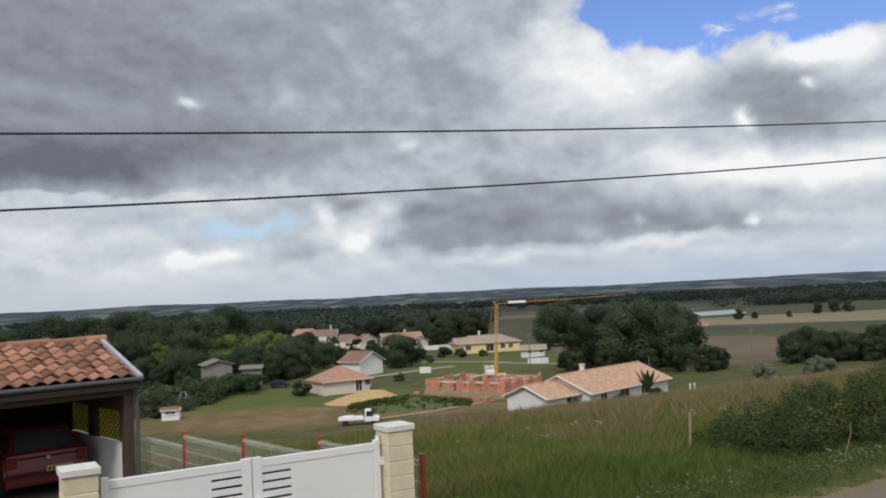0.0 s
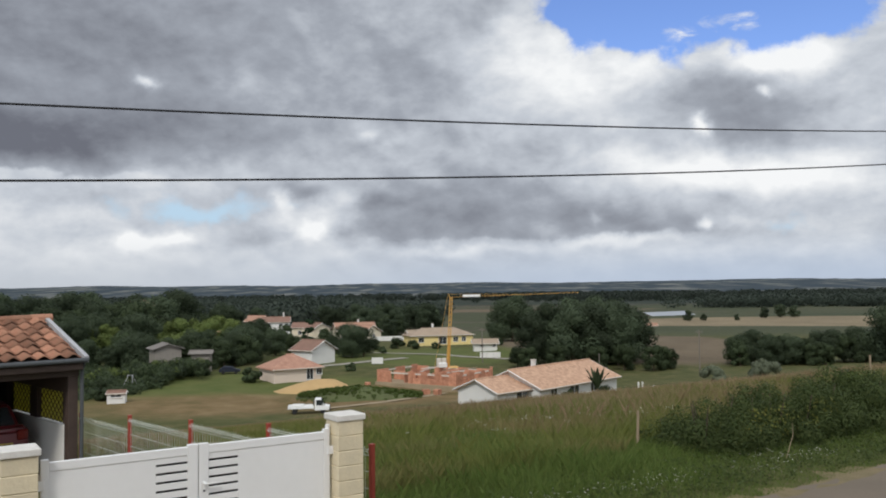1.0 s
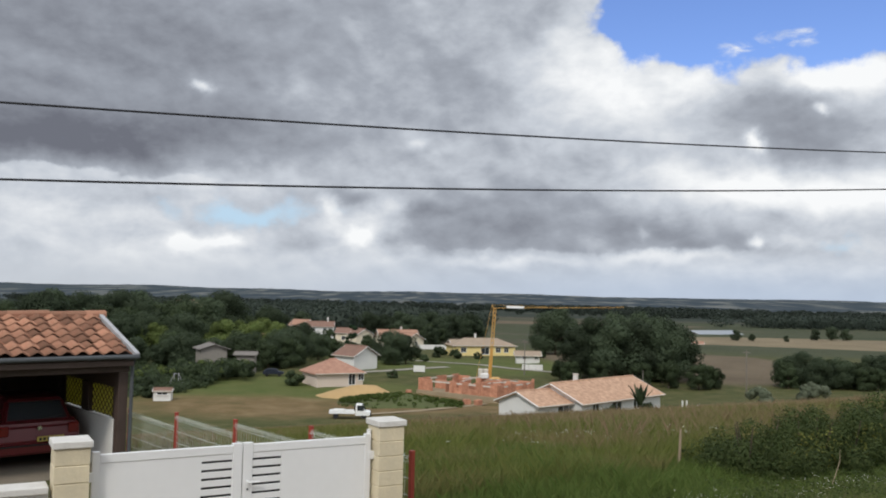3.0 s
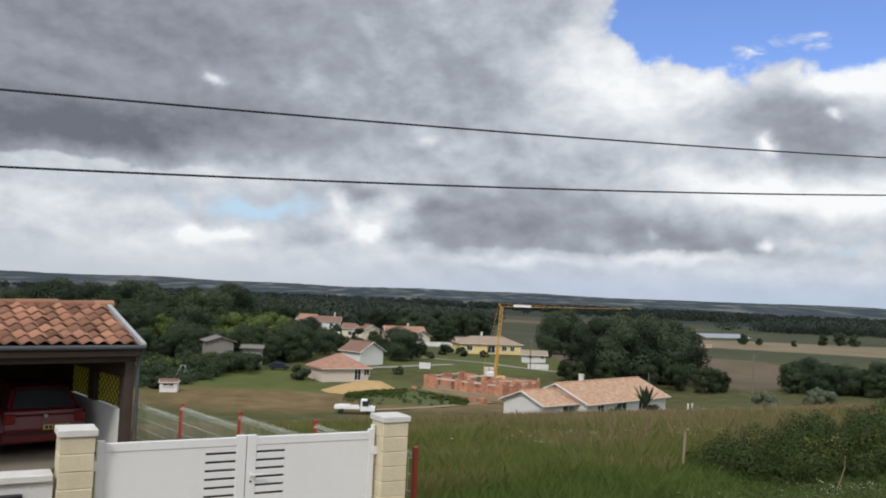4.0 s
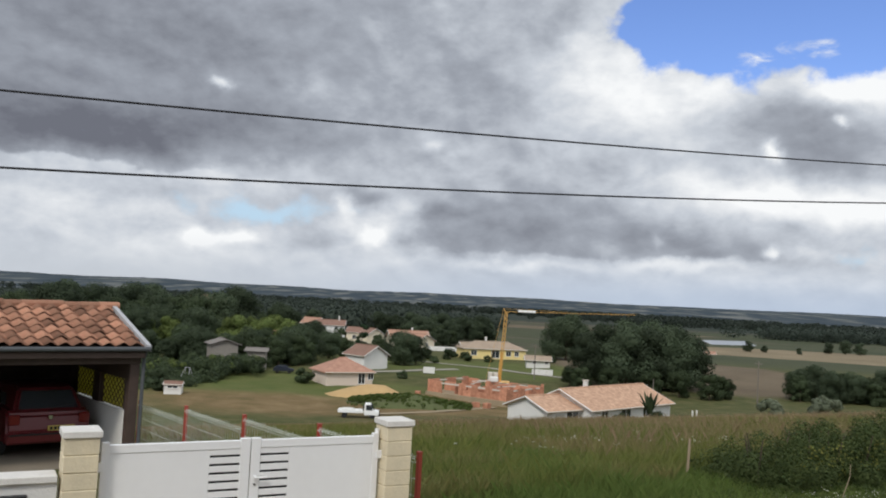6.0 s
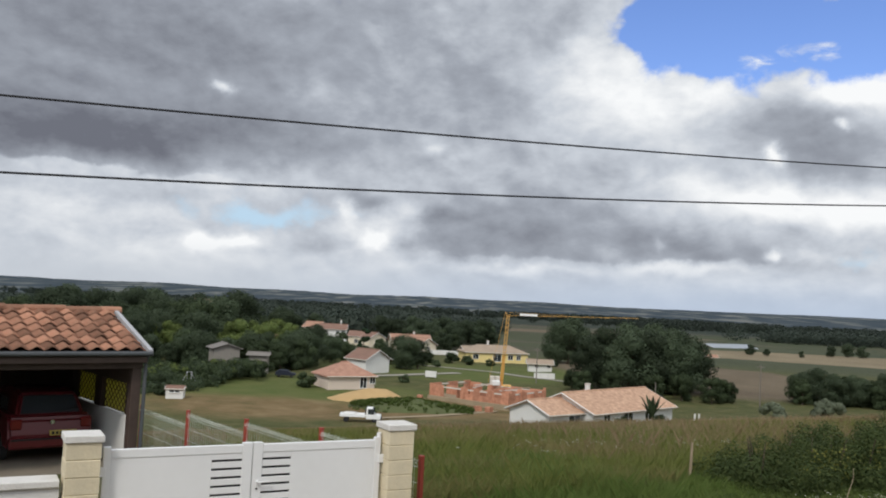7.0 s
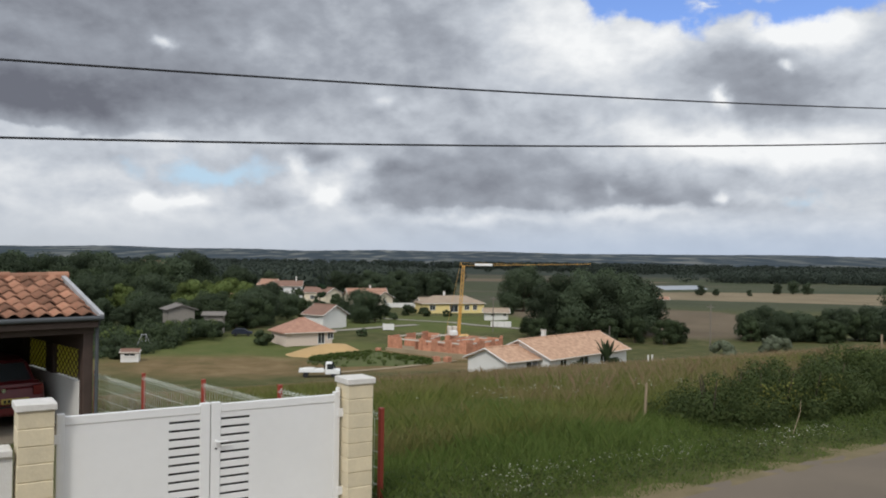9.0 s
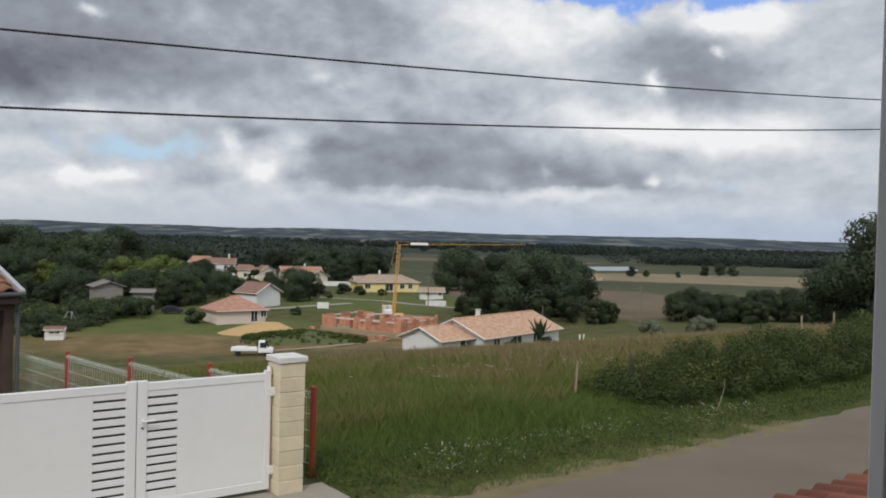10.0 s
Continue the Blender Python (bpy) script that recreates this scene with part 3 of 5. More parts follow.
# ---- clay tiles ----
def tile_mesh(name, width, length, material, roll=0.055):
    """One S-shaped tile: a pan and a roll, thicker at its lower lip. x across, y up the slope."""
    bm = bmesh.new()
    n = 10
    rows = []
    for y, lift in ((0.0, 0.030), (length, 0.0)):
        for dz in (0.0, -0.016):
            row = []
            for i in range(n + 1):
                f = i / n
                z = roll * (0.5 - 0.5 * math.cos(2 * math.pi * f)) ** 1.2
                row.append(bm.verts.new((f * width * 1.06, y, z + lift + dz)))
            rows.append(row)
    a, b, c, d = rows
    for i in range(n):
        bm.faces.new((a[i], a[i + 1], c[i + 1], c[i]))
        bm.faces.new((b[i + 1], b[i], a[i], a[i + 1])[::-1])
    me = bpy.data.meshes.new(name)
    bmesh.ops.recalc_face_normals(bm, faces=bm.faces)
    bm.to_mesh(me)
    bm.free()
    me.materials.append(material)
    me.polygons.foreach_set("use_smooth", [True] * len(me.polygons))
    return me


def lay_tiles(parent, me, cols, rows, width, gauge, slope, x0, seed):
    """Rows of tiles up a slope that starts at the parent's y = 0."""
    rng = random.Random(seed)
    cs, sn = math.cos(slope), math.sin(slope)
    for j in range(rows):
        for i in range(cols):
            o = new("tile", me)
            o.parent = parent
            o.location = (x0 + i * width + rng.uniform(-0.006, 0.006), j * gauge * cs + rng.uniform(-0.01, 0.01), j * gauge * sn + rng.uniform(-0.003, 0.005))
            o.rotation_euler = (slope - 0.03 + rng.uniform(-0.022, 0.022), rng.uniform(-0.03, 0.03), rng.uniform(-0.03, 0.03))


# ---- gate, pillars, wall ----
def road_pose(u, v, z):
    return Matrix.Translation((*road_xy(u, v), z)) @ Matrix.Rotation(TH, 4, "Z")


def build_pillar(u0, top):
    p = thing("gate_pillar", road_pose(u0, 9.27, 0), "cream split-stone block gate pillar with a pale concrete cap", "pillar", "pair of gate pillars")
    s = 0.338
    n = 9
    h = (top - 0.085) / n
    rng = random.Random(int(u0 * 10))
    for i in range(n):
        j = rng.uniform(-0.003, 0.003)
        part("block", block(0.01 + j, 0.01 + j, i * h + 0.0015, 0.01 + s + j, 0.01 + s + j, (i + 1) * h - 0.0015, 0.008), M_STONE, p)
    part("core", block(0.02, 0.02, 0, s, s, top - 0.09), M_STONE, p)
    bm = block(-0.012, -0.012, top - 0.085, s + 0.032, s + 0.032, top - 0.012, 0.008)
    part("cap", bm, M_CAP, p, "pale smooth concrete cap")


build_pillar(0.882, 1.668)
build_pillar(4.472, 1.685)


def build_gate():
    g = thing("double_gate", road_pose(1.27, 9.46, 0), "closed white double-leaf driveway gate with narrow slots", "gate")
    top, bot, mid = 1.475, 0.07, 1.585
    for side in (0, 1):
        def X(a):
            return a if side == 0 else 3.17 - a
        leaf = new("leaf")
        leaf.parent = g

        def slab(name, a0, z0, a1, z1, y0=-0.02, y1=0.02, bev=0.004):
            x0, x1 = sorted((X(a0), X(a1)))
            part(name, block(x0, y0, z0, x1, y1, z1, bev), M_WHITE, leaf)
        slab("stile", 0.0, bot, 0.075, top + 0.03, -0.03, 0.03)
        slab("stile", mid - 0.115, bot - 0.02, mid - 0.006, top + 0.022, -0.032, 0.032)
        slab("rail", 0.075, top - 0.09, mid - 0.115, top, -0.028, 0.028)
        slab("rail", 0.075, bot, mid - 0.115, bot + 0.10, -0.028, 0.028)
        slab("panel", 0.075, bot + 0.10, 1.13, top - 0.09)
        z = top - 0.155
        zs = []
        while z > bot + 0.14:
            zs.append(z)
            z -= 0.094
        edges = [top - 0.09] + [q for s in zs for q in (s, s - 0.027)] + [bot + 0.10]
        for a, b in zip(edges[0::2], edges[1::2]):
            slab("slat", 1.13, b, mid - 0.115, a, bev=0.002)
        x0, x1 = sorted((X(1.125), X(mid - 0.11)))
        part("slot_insert", block(x0, -0.005, bot + 0.09, x1, 0.005, top - 0.08), M_BLACK, leaf, "dark insert behind the slots")
        for hz in (0.3, 1.25):
            slab("hinge", -0.05, hz - 0.05, 0.03, hz + 0.05, -0.045, -0.03)
    bm = bmesh.new()
    x = 1.585 + 0.06
    box(bm, x - 0.02, -0.04, 0.99, x + 0.02, -0.032, 1.08, 0.002)
    rod(bm, (x, -0.033, 1.06), (x, -0.085, 1.06), 0.011)
    rod(bm, (x, -0.08, 1.06), (x + 0.13, -0.08, 1.06), 0.010)
    part("door_handle", bm, M_WHITE, g, "pale lever handle on a long plate")
    bm = bmesh.new()
    rod(bm, (x, -0.045, 0.98), (x, -0.030, 0.98), 0.011)
    part("keyhole", bm, M_BLACK, g)
    bm = bmesh.new()
    rod(bm, (3.17, 0.03, 1.44), (3.17, 0.03, 1.55), 0.03)
    part("hinge_cap", bm, M_WHITE, g)


build_gate()


def build_low_wall():
    w = thing("low_wall", road_pose(-3.6, 9.3, 0), "low white rendered garden wall with a pale coping", "wall", kind="structure")
    part("wall_body", block(0, 0.04, -0.1, 4.46, 0.26, 1.14), M_RENDER_WHITE, w)
    for i in range(5):
        part("coping", block(i * 0.892 + 0.004, 0.0, 1.143, (i + 1) * 0.892 - 0.004, 0.31, 1.215, 0.008), M_CAP, w)
    b = thing("letterbox", road_pose(0.17, 9.3, 0.74), "black framed letterbox with a white front set on the wall", "letterbox")
    part("frame", block(0, -0.05, 0, 0.42, 0.038, 0.30, 0.006), M_BLACK, b)
    part("flap", block(0.04, -0.058, 0.04, 0.38, -0.051, 0.25, 0.003), M_WHITE, b)
    d = thing("driveway", road_pose(0.9, 8.5, 0), "pale concrete apron before the gate", "driveway", kind="structure")
    part("slab", block(-0.3, 0, -0.1, 4.3, 1.0, 0.018, 0.006), M_CONCRETE, d)


build_low_wall()


# ---- carport ----
def yard_pose(e, n, z):
    x = -6.52 + e * math.cos(TC) - n * math.sin(TC)
    y = 17.71 + e * math.sin(TC) + n * math.cos(TC)
    return Matrix.Translation((x, y, z)) @ Matrix.Rotation(TC, 4, "Z")


CF = -0.62                                   # floor of the carport


def build_carport():
    c = thing("carport", yard_pose(0, 0, 0), "timber carport with a weathered clay tile roof", "carport")
    slope = math.atan2(0.72, 2.2)
    ez = 1.80
    roof = new("roof")
    roof.parent = c
    roof.location = (0, 0, ez + 0.035)
    me = tile_mesh("tile", 0.30, 0.43, M_TILE, 0.072)
    lay_tiles(roof, me, 25, 7, 0.285, 0.335, slope, -7.25, 4)
    L0 = -7.3
    part("roof_deck", prism([(0.0, 0.0), (2.2, 0.72), (6.3, -0.06), (6.3, -0.14), (2.2, 0.62), (0.0, -0.08)], 0, -L0), M_DARKWOOD, c).matrix_basis = Matrix(((0, -1, 0, -0.05), (1, 0, 0, 0), (0, 0, 1, ez), (0, 0, 0, 1))) @ Matrix.Translation((0, 0, 0))
    for i in range(18):
        bm = bmesh.new()
        rod(bm, (L0 + i * 0.41, 2.22, ez + 0.76 + 0.01 * (i % 3)), (L0 + i * 0.41 + 0.45, 2.22, ez + 0.775 + 0.01 * (i % 3)), 0.105, 0.095, 10)
        part("ridge_tile", bm, M_TILE, roof).location = (0, 0, -ez - 0.035)
    vb = prism([(-0.06, -0.06), (2.25, 0.72), (2.25, 0.84), (-0.06, 0.07)], 0, 0.09)
    part("verge", vb, M_VERGE, c, "pale metal verge strip").matrix_basis = Matrix(((0, -1, 0, 0.04), (1, 0, 0, 0), (0, 0, 1, ez), (0, 0, 0, 1)))
    bm = bmesh.new()
    rod(bm, (L0, -0.07, ez - 0.01), (0.02, -0.07, ez - 0.01), 0.048, None, 10)
    part("gutter", bm, M_ZINC, c)
    bm = bmesh.new()
    rod(bm, (-0.03, 0.02, ez - 0.05), (-0.03, 0.12, ez - 0.22), 0.04)
    rod(bm, (-0.03, 0.12, ez - 0.2), (-0.03, 0.12, CF), 0.04)
    part("downpipe", bm, M_ZINC, c)
    part("fascia", block(L0, -0.02, ez - 0.20, -0.06, 0.02, ez - 0.09, 0.004), M_DARKWOOD, c)
    part("beam", block(L0, 0.18, ez - 0.34, -0.06, 0.36, ez - 0.06, 0.01), M_DARKWOOD, c)
    for e in (-0.28, -7.2):
        part("post", block(e, 0.18, CF, e + 0.2, 0.38, ez - 0.34, 0.01), M_DARKWOOD, c)
    part("post", block(-0.26, 1.95, 1.352, -0.12, 2.1, ez + 0.3, 0.01), M_DARKWOOD, c)
    part("post", block(-0.26, 4.0, 0.42, -0.12, 4.15, ez + 0.1, 0.01), M_DARKWOOD, c)
    part("side_beam", block(-0.28, 0.38, 1.35, -0.12, 6.1, 1.62, 0.01), M_DARKWOOD, c)
    part("gable_board", prism([(0.3, 1.62), (6.1, 1.62), (2.2, 2.42)], -0.02, 0.02), M_DARKWOOD, c).matrix_basis = Matrix(((0, -1, 0, -0.20), (1, 0, 0, 0), (0, 0, 1, 0), (0, 0, 0, 1)))
    part("low_wall", block(-0.28, 0.4, CF, -0.08, 6.1, 0.45, 0.01), M_RENDER_WHITE, c, "white rendered low side wall")
    part("side_board", block(-0.24, 3.62, 0.45, -0.16, 5.7, 1.36, 0.01), M_DARKWOOD, c)
    part("back_wall", block(L0, 5.7, CF, -0.08, 5.85, 1.86), M_DARKWOOD, c)
    part("side_wall", block(L0 - 0.1, 0.2, CF, L0, 6.1, 1.9), M_DARKWOOD, c)
    fl = mesh_ob("floor", box(bmesh.new(), L0, -6.0, CF - 0.25, -0.08, 6.1, CF), M_YARD)
    fl.parent = c
    part("header_board", block(-0.25, 0.42, 1.11, -0.15, 5.7, 1.348, 0.01), M_DARKWOOD, c)
    part("post", block(-0.27, 1.96, 0.452, -0.13, 2.39, 1.105, 0.01), M_DARKWOOD, c)
    for n0 in (0.54, 2.42):
        sc = new("lattice_screen")
        sc.parent = c
        tagged(sc, "yellow panel behind dark crossed laths")
        sc.location = (-0.20, n0, 0.48)
        part("screen", block(-0.008, 0.06, 0.0, 0.008, 1.32, 0.62), M_YELLOW, sc)
        bm = bmesh.new()
        for i in range(-4, 7):
            for sgn in (1, -1):
                y0, y1 = i * 0.21, i * 0.21 + 0.80
                za, zb = (0.0, 0.62) if sgn > 0 else (0.62, 0.0)
                # clip the lath to the panel
                pts = []
                for q in np.linspace(0, 1, 60):
                    y, z = y0 + q * (y1 - y0), za + q * (zb - za)
                    if 0.06 <= y <= 1.32:
                        pts.append((y, z))
                if len(pts) > 1:
                    rod(bm, (-0.022, *pts[0]), (-0.022, *pts[-1]), 0.011, None, 4)
        part("lath", bm, M_DARKWOOD, sc)
        for a in (((0, 0.0, 0.0), (0, 0.06, 0.62)), ((0, 1.32, 0.0), (0, 1.40, 0.62))):
            part("frame", block(-0.03, a[0][1], -0.02, 0.03, a[1][1], 0.62, 0.004), M_DARKWOOD, sc)


build_carport()


def build_car():
    c = thing("car", yard_pose(-1.42, 1.45, CF), "dark red hatchback parked nose-in under the carport", "car")
    bm = prism([(0.05, 0.30), (0.0, 0.55), (0.06, 0.92), (0.16, 1.0), (2.9, 0.98), (3.85, 0.80), (4.0, 0.55), (3.95, 0.28)], -0.84, 0.84)
    bmesh.ops.bevel(bm, geom=bm.edges[:], offset=0.06, segments=2, affect="EDGES")
    turn = Matrix(((0, 1, 0, 0), (1, 0, 0, 0), (0, 0, 1, 0), (0, 0, 0, 1)))
    part("body", bm, M_CAR, c, smooth=False).matrix_basis = turn
    bm = prism([(0.12, 0.97), (0.42, 1.42), (0.75, 1.48), (1.9, 1.45), (2.75, 0.97)], -0.70, 0.70)
    for v in bm.verts:
        if v.co.z > 1.2:
            v.co.y *= 0.82
    bmesh.ops.bevel(bm, geom=bm.edges[:], offset=0.05, segments=2, affect="EDGES")
    part("cabin", bm, M_CAR, c).matrix_basis = turn
    bm = bmesh.new()
    q = [bm.verts.new(p) for p in ((-0.60, 0.165, 1.02), (0.60, 0.165, 1.02), (0.50, 0.385, 1.37), (-0.50, 0.385, 1.37))]
    bm.faces.new(q)
    r = bmesh.ops.extrude_face_region(bm, geom=bm.faces[:])
    bmesh.ops.translate(bm, vec=(0, -0.015, 0.008), verts=[v for v in r["geom"] if isinstance(v, bmesh.types.BMVert)])
    part("rear_window", bm, M_GLASS, c)
    for s in (-1, 1):
        part("side_window", block(s * 0.70 - 0.012, 0.8, 1.03, s * 0.70 + 0.012, 2.2, 1.30, 0.01), M_GLASS, c)
        part("tail_light", block(s * 0.70 - 0.11, -0.012, 0.72, s * 0.70 + 0.11, 0.09, 0.93, 0.02), M_LAMP_RED, c)
        for y in (0.72, 3.2):
            w = bmesh.new()
            rod(w, (s * 0.72, y, 0.30), (s * 0.86, y, 0.30), 0.30, None, 20)
            wheel = part("wheel", w, M_RUBBER, c)
            k = bmesh.new()
            rod(k, (s * 0.86, y, 0.30), (s * 0.875, y, 0.30), 0.19, None, 14)
            part("rim", k, M_ZINC, wheel)
    part("bumper", block(-0.83, -0.06, 0.34, 0.83, 0.10, 0.56, 0.03), M_CAR, c)
    part("bumper_trim", block(-0.80, -0.075, 0.50, 0.80, -0.055, 0.54, 0.005), M_BLACK, c)
    pl = part("number_plate", block(-0.04, -0.03, 0.575, 0.50, -0.004, 0.685, 0.004), M_PLATE, c, "yellow plate")
    for i in range(6):
        part("bar", block(0.0 + i * 0.08, -0.036, 0.60, 0.05 + i * 0.08, -0.030, 0.66), M_BLACK, pl)
    bm = bmesh.new()
    rod(bm, (0, -0.03, 0.86), (0, 0.03, 0.86), 0.045, None, 12)
    part("badge", bm, M_CHROME, c)
    bm = bmesh.new()
    rod(bm, (0.05, 0.13, 1.03), (0.5, 0.17, 1.10), 0.010)
    part("wiper", bm, M_BLACK, c)


build_car()


# ---- wire fence ----
def build_fence():
    f = thing("fence", Matrix(), "welded wire garden fence on red steel posts", "fence")
    p0, step = Vector((-0.45, 11.17)), Vector((-1.627, 1.865))
    tops = (1.15, 1.15, 0.94, 0.77, 0.56)
    d = step.normalized()
    for k, t in enumerate(tops):
        q = p0 + step * k
        z = zl(q.x, q.y) - 0.1
        bm = box(bmesh.new(), -0.03, -0.03, z, 0.03, 0.03, t, 0.004)
        o = part("post", bm, M_RED_POST, f)
        o.matrix_basis = Matrix.Translation((q.x, q.y, 0)) @ Matrix.Rotation(math.atan2(d.y, d.x), 4, "Z")
        part("post_cap", block(-0.034, -0.034, t, 0.034, 0.034, t + 0.02, 0.004), M_RED_POST, o)
        if k == len(tops) - 1:
            break
        q2, t2 = p0 + step * (k + 1), tops[k + 1]
        ln = step.length
        bm = bmesh.new()
        hgt = 1.13

        def wire(a, b, r=0.0030):
            rod(bm, a, b, r, None, 3)
        n = 26
        fold = {0.0: 0.0, 0.09: 0.045, 0.18: 0.0}
        for i in range(n + 1):
            s = 0.05 + (ln - 0.1) * i / n
            zt = t2 - 0.03
            prev = None
            for dz, off in ((0.0, 0.0), (0.05, 0.05), (0.11, 0.0), (hgt, 0.0)):
                pt = (s, off, zt - dz)
                if prev:
                    wire(prev, pt)
                prev = pt
        for dz, off in ((0.03, 0.02), (0.05, 0.05), (0.11, 0.0), (0.32, 0.0), (0.54, 0.0), (0.75, 0.0), (0.97, 0.0), (1.1, 0.0)):
            wire((0.03, off, t2 - 0.03 - dz), (ln - 0.03, off, t2 - 0.03 - dz), 0.0042)
        o = part("mesh_panel", bm, M_WIRE, f, "pale welded wire mesh panel")
        o.matrix_basis = Matrix.Translation((q.x, q.y, 0)) @ Matrix.Rotation(math.atan2(d.y, d.x), 4, "Z")


build_fence()


# ---- overhead cables ----
CABLE_V, CABLE_HI, CABLE_LO = 7.5, (4.652, 0.0543, 0.00128), (4.036, 0.0570, 0.00155)


def cable(v, a, b, c, label):
    cu = bpy.data.curves.new("overhead_cable", "CURVE")
    cu.dimensions, cu.bevel_depth, cu.bevel_resolution = "3D", 0.0095, 2
    us = np.linspace(-26, 46, 73)
    sp = cu.splines.new("POLY")
    sp.points.add(len(us) - 1)
    for p, u in zip(sp.points, us):
        p.co = (*road_xy(u, v), a + b * u + c * u * u, 1)
    cu.materials.append(M_CABLE)
    ob = new("overhead_cable", cu)
    tagged(ob, label, "cable", "overhead cables along the lane")


cable(CABLE_V, *CABLE_HI, "upper black overhead cable sagging along the lane")
cable(CABLE_V, *CABLE_LO, "lower black overhead cable sagging along the lane")


# ---- porch roof under the window ----
def build_porch():
    slope = radians(15)
    p = thing("porch_roof", road_pose(0, 2.27, 1.95) @ Matrix.Rotation(math.pi, 4, "Z"), "red clay tile lean-to roof below the window", "roof")
    tiles = new("tiles")
    tiles.parent = p
    me = tile_mesh("tile", 0.17, 0.36, M_TILE_RED, 0.03)
    lay_tiles(tiles, me, 28, 7, 0.162, 0.27, slope, -7.2, 11)
    part("deck", block(-7.2, 0.02, -0.05, -2.6, 1.88, -0.01), M_DARKWOOD, p).rotation_euler = (slope, 0, 0)
    for u in (-7.0, -2.9):
        part("post", block(u, 0.08, -1.95, u + 0.12, 0.2, -0.03), M_DARKWOOD, p)


build_porch()
# ---- houses ----
def build_house(x, y, angle, L, W, wall_h, rise, walls, roof, label, windows=(), chimneys=(), hip=False, over=0.5, z=None, name="house", hip_end=0.0, foot=0.8):
    """A house: x along the ridge from its left end, y across; the long front is at y = -W/2. windows: (side, along, width, sill, height)."""
    zz = (zl(x, y) if z is None else z)
    h = thing(name, Matrix.Translation((x, y, zz)) @ Matrix.Rotation(radians(angle), 4, "Z"), label, "house")
    y0, y1 = -W / 2, W / 2
    if hip:
        part("wall", block(0, y0, -foot, L, y1, wall_h), walls, h)
    else:
        t = Matrix(((0, 1, 0, 0), (1, 0, 0, 0), (0, 0, 1, 0), (0, 0, 0, 1)))
        part("wall", prism([(y0, -foot), (y1, -foot), (y1, wall_h), (0, wall_h + rise * (W / 2) / (W / 2 + over) - 0.05), (y0, wall_h)], 0, L), walls, h).matrix_basis = t
    a, b = -over, L + over
    yo = W / 2 + over
    ze, zr = wall_h - rise * over / (W / 2) * 0.6, wall_h + rise
    in0 = (yo if hip else hip_end)
    in1 = (yo if hip else hip_end)
    if hip:
        in0 = in1 = min(yo, (L + 2 * over) / 2 - 0.3)
    vs = [(a, -yo, ze), (b, -yo, ze), (b, yo, ze), (a, yo, ze), (a + in0, 0, zr), (b - in1, 0, zr)]
    bm = bmesh.new()
    top = [bm.verts.new(p) for p in vs]
    low = [bm.verts.new((p[0], p[1], p[2] - 0.22)) for p in vs]
    for q in ((0, 1, 5, 4), (2, 3, 4, 5)):
        bm.faces.new([top[i] for i in q])
        bm.faces.new([low[i] for i in q][::-1])
    if in0 > 0:
        for q in ((3, 0, 4), (1, 2, 5)):
            bm.faces.new([top[i] for i in q])
            bm.faces.new([low[i] for i in q][::-1])
        ring = (0, 1, 2, 3)
        for i in range(4):
            p, q = ring[i], ring[(i + 1) % 4]
            bm.faces.new((top[q], top[p], low[p], low[q]))
    else:
        for p, q in ((0, 1), (1, 5), (5, 2), (2, 3), (3, 4), (4, 0)):
            bm.faces.new((top[q], top[p], low[p], low[q]))
    bmesh.ops.recalc_face_normals(bm, faces=bm.faces)
    r = part("roof", bm, roof, h)
    bm = bmesh.new()
    rod(bm, (a + in0, 0, zr), (b - in1, 0, zr), 0.14, None, 6)
    part("ridge", bm, roof, r)
    for s in (-1, 1):
        bm = bmesh.new()
        rod(bm, (a, s * (yo + 0.05), ze - 0.08), (b, s * (yo + 0.05), ze - 0.08), 0.08, None, 6)
        part("gutter", bm, roof if name == "shed" else M_LINTEL, h)
    if not hip and hip_end == 0:
        for e in (a, b):
            bm = bmesh.new()
            for s in (-1, 1):
                rod(bm, (e, s * yo, ze - 0.08), (e, 0, zr - 0.08), 0.09, None, 4)
            part("verge_board", bm, roof if name == "shed" else M_RENDER_WHITE, h)
    for side, s0, w, sill, wh in windows:
        win = new("window")
        win.parent = h
        if side == "front":
            win.matrix_basis = Matrix.Translation((s0, y0, sill))
        elif side == "back":
            win.matrix_basis = Matrix.Translation((s0, y1, sill)) @ Matrix.Rotation(math.pi, 4, "Z")
        elif side == "left":
            win.matrix_basis = Matrix.Translation((0, s0, sill)) @ Matrix.Rotation(-math.pi / 2, 4, "Z")
        else:
            win.matrix_basis = Matrix.Translation((L, s0, sill)) @ Matrix.Rotation(math.pi / 2, 4, "Z")
        part("pane", block(-w / 2, -0.02, 0, w / 2, 0.02, wh), M_GLASS, win)
        for x0, x1, z0, z1 in ((-w / 2 - 0.08, -w / 2, -0.08, wh + 0.08), (w / 2, w / 2 + 0.08, -0.08, wh + 0.08), (-w / 2, w / 2, wh, wh + 0.08), (-w / 2, w / 2, -0.08, 0), (-0.03, 0.03, 0, wh)):
            part("frame", block(x0, -0.05, z0, x1, 0.02, z1), M_WHITE, win)
        part("sill", block(-w / 2 - 0.15, -0.14, -0.14, w / 2 + 0.15, 0.02, -0.085), M_LINTEL, win)
    for cx, cy, cz in chimneys:
        ch = part("chimney", block(cx - 0.27, cy - 0.25, wall_h, cx + 0.27, cy + 0.25, wall_h + cz, 0.02), M_RENDER_WHITE, r)
        part("chimney_cap", block(cx - 0.34, cy - 0.32, wall_h + cz, cx + 0.34, cy + 0.32, wall_h + cz + 0.14, 0.02), M_LINTEL, ch)
    return h


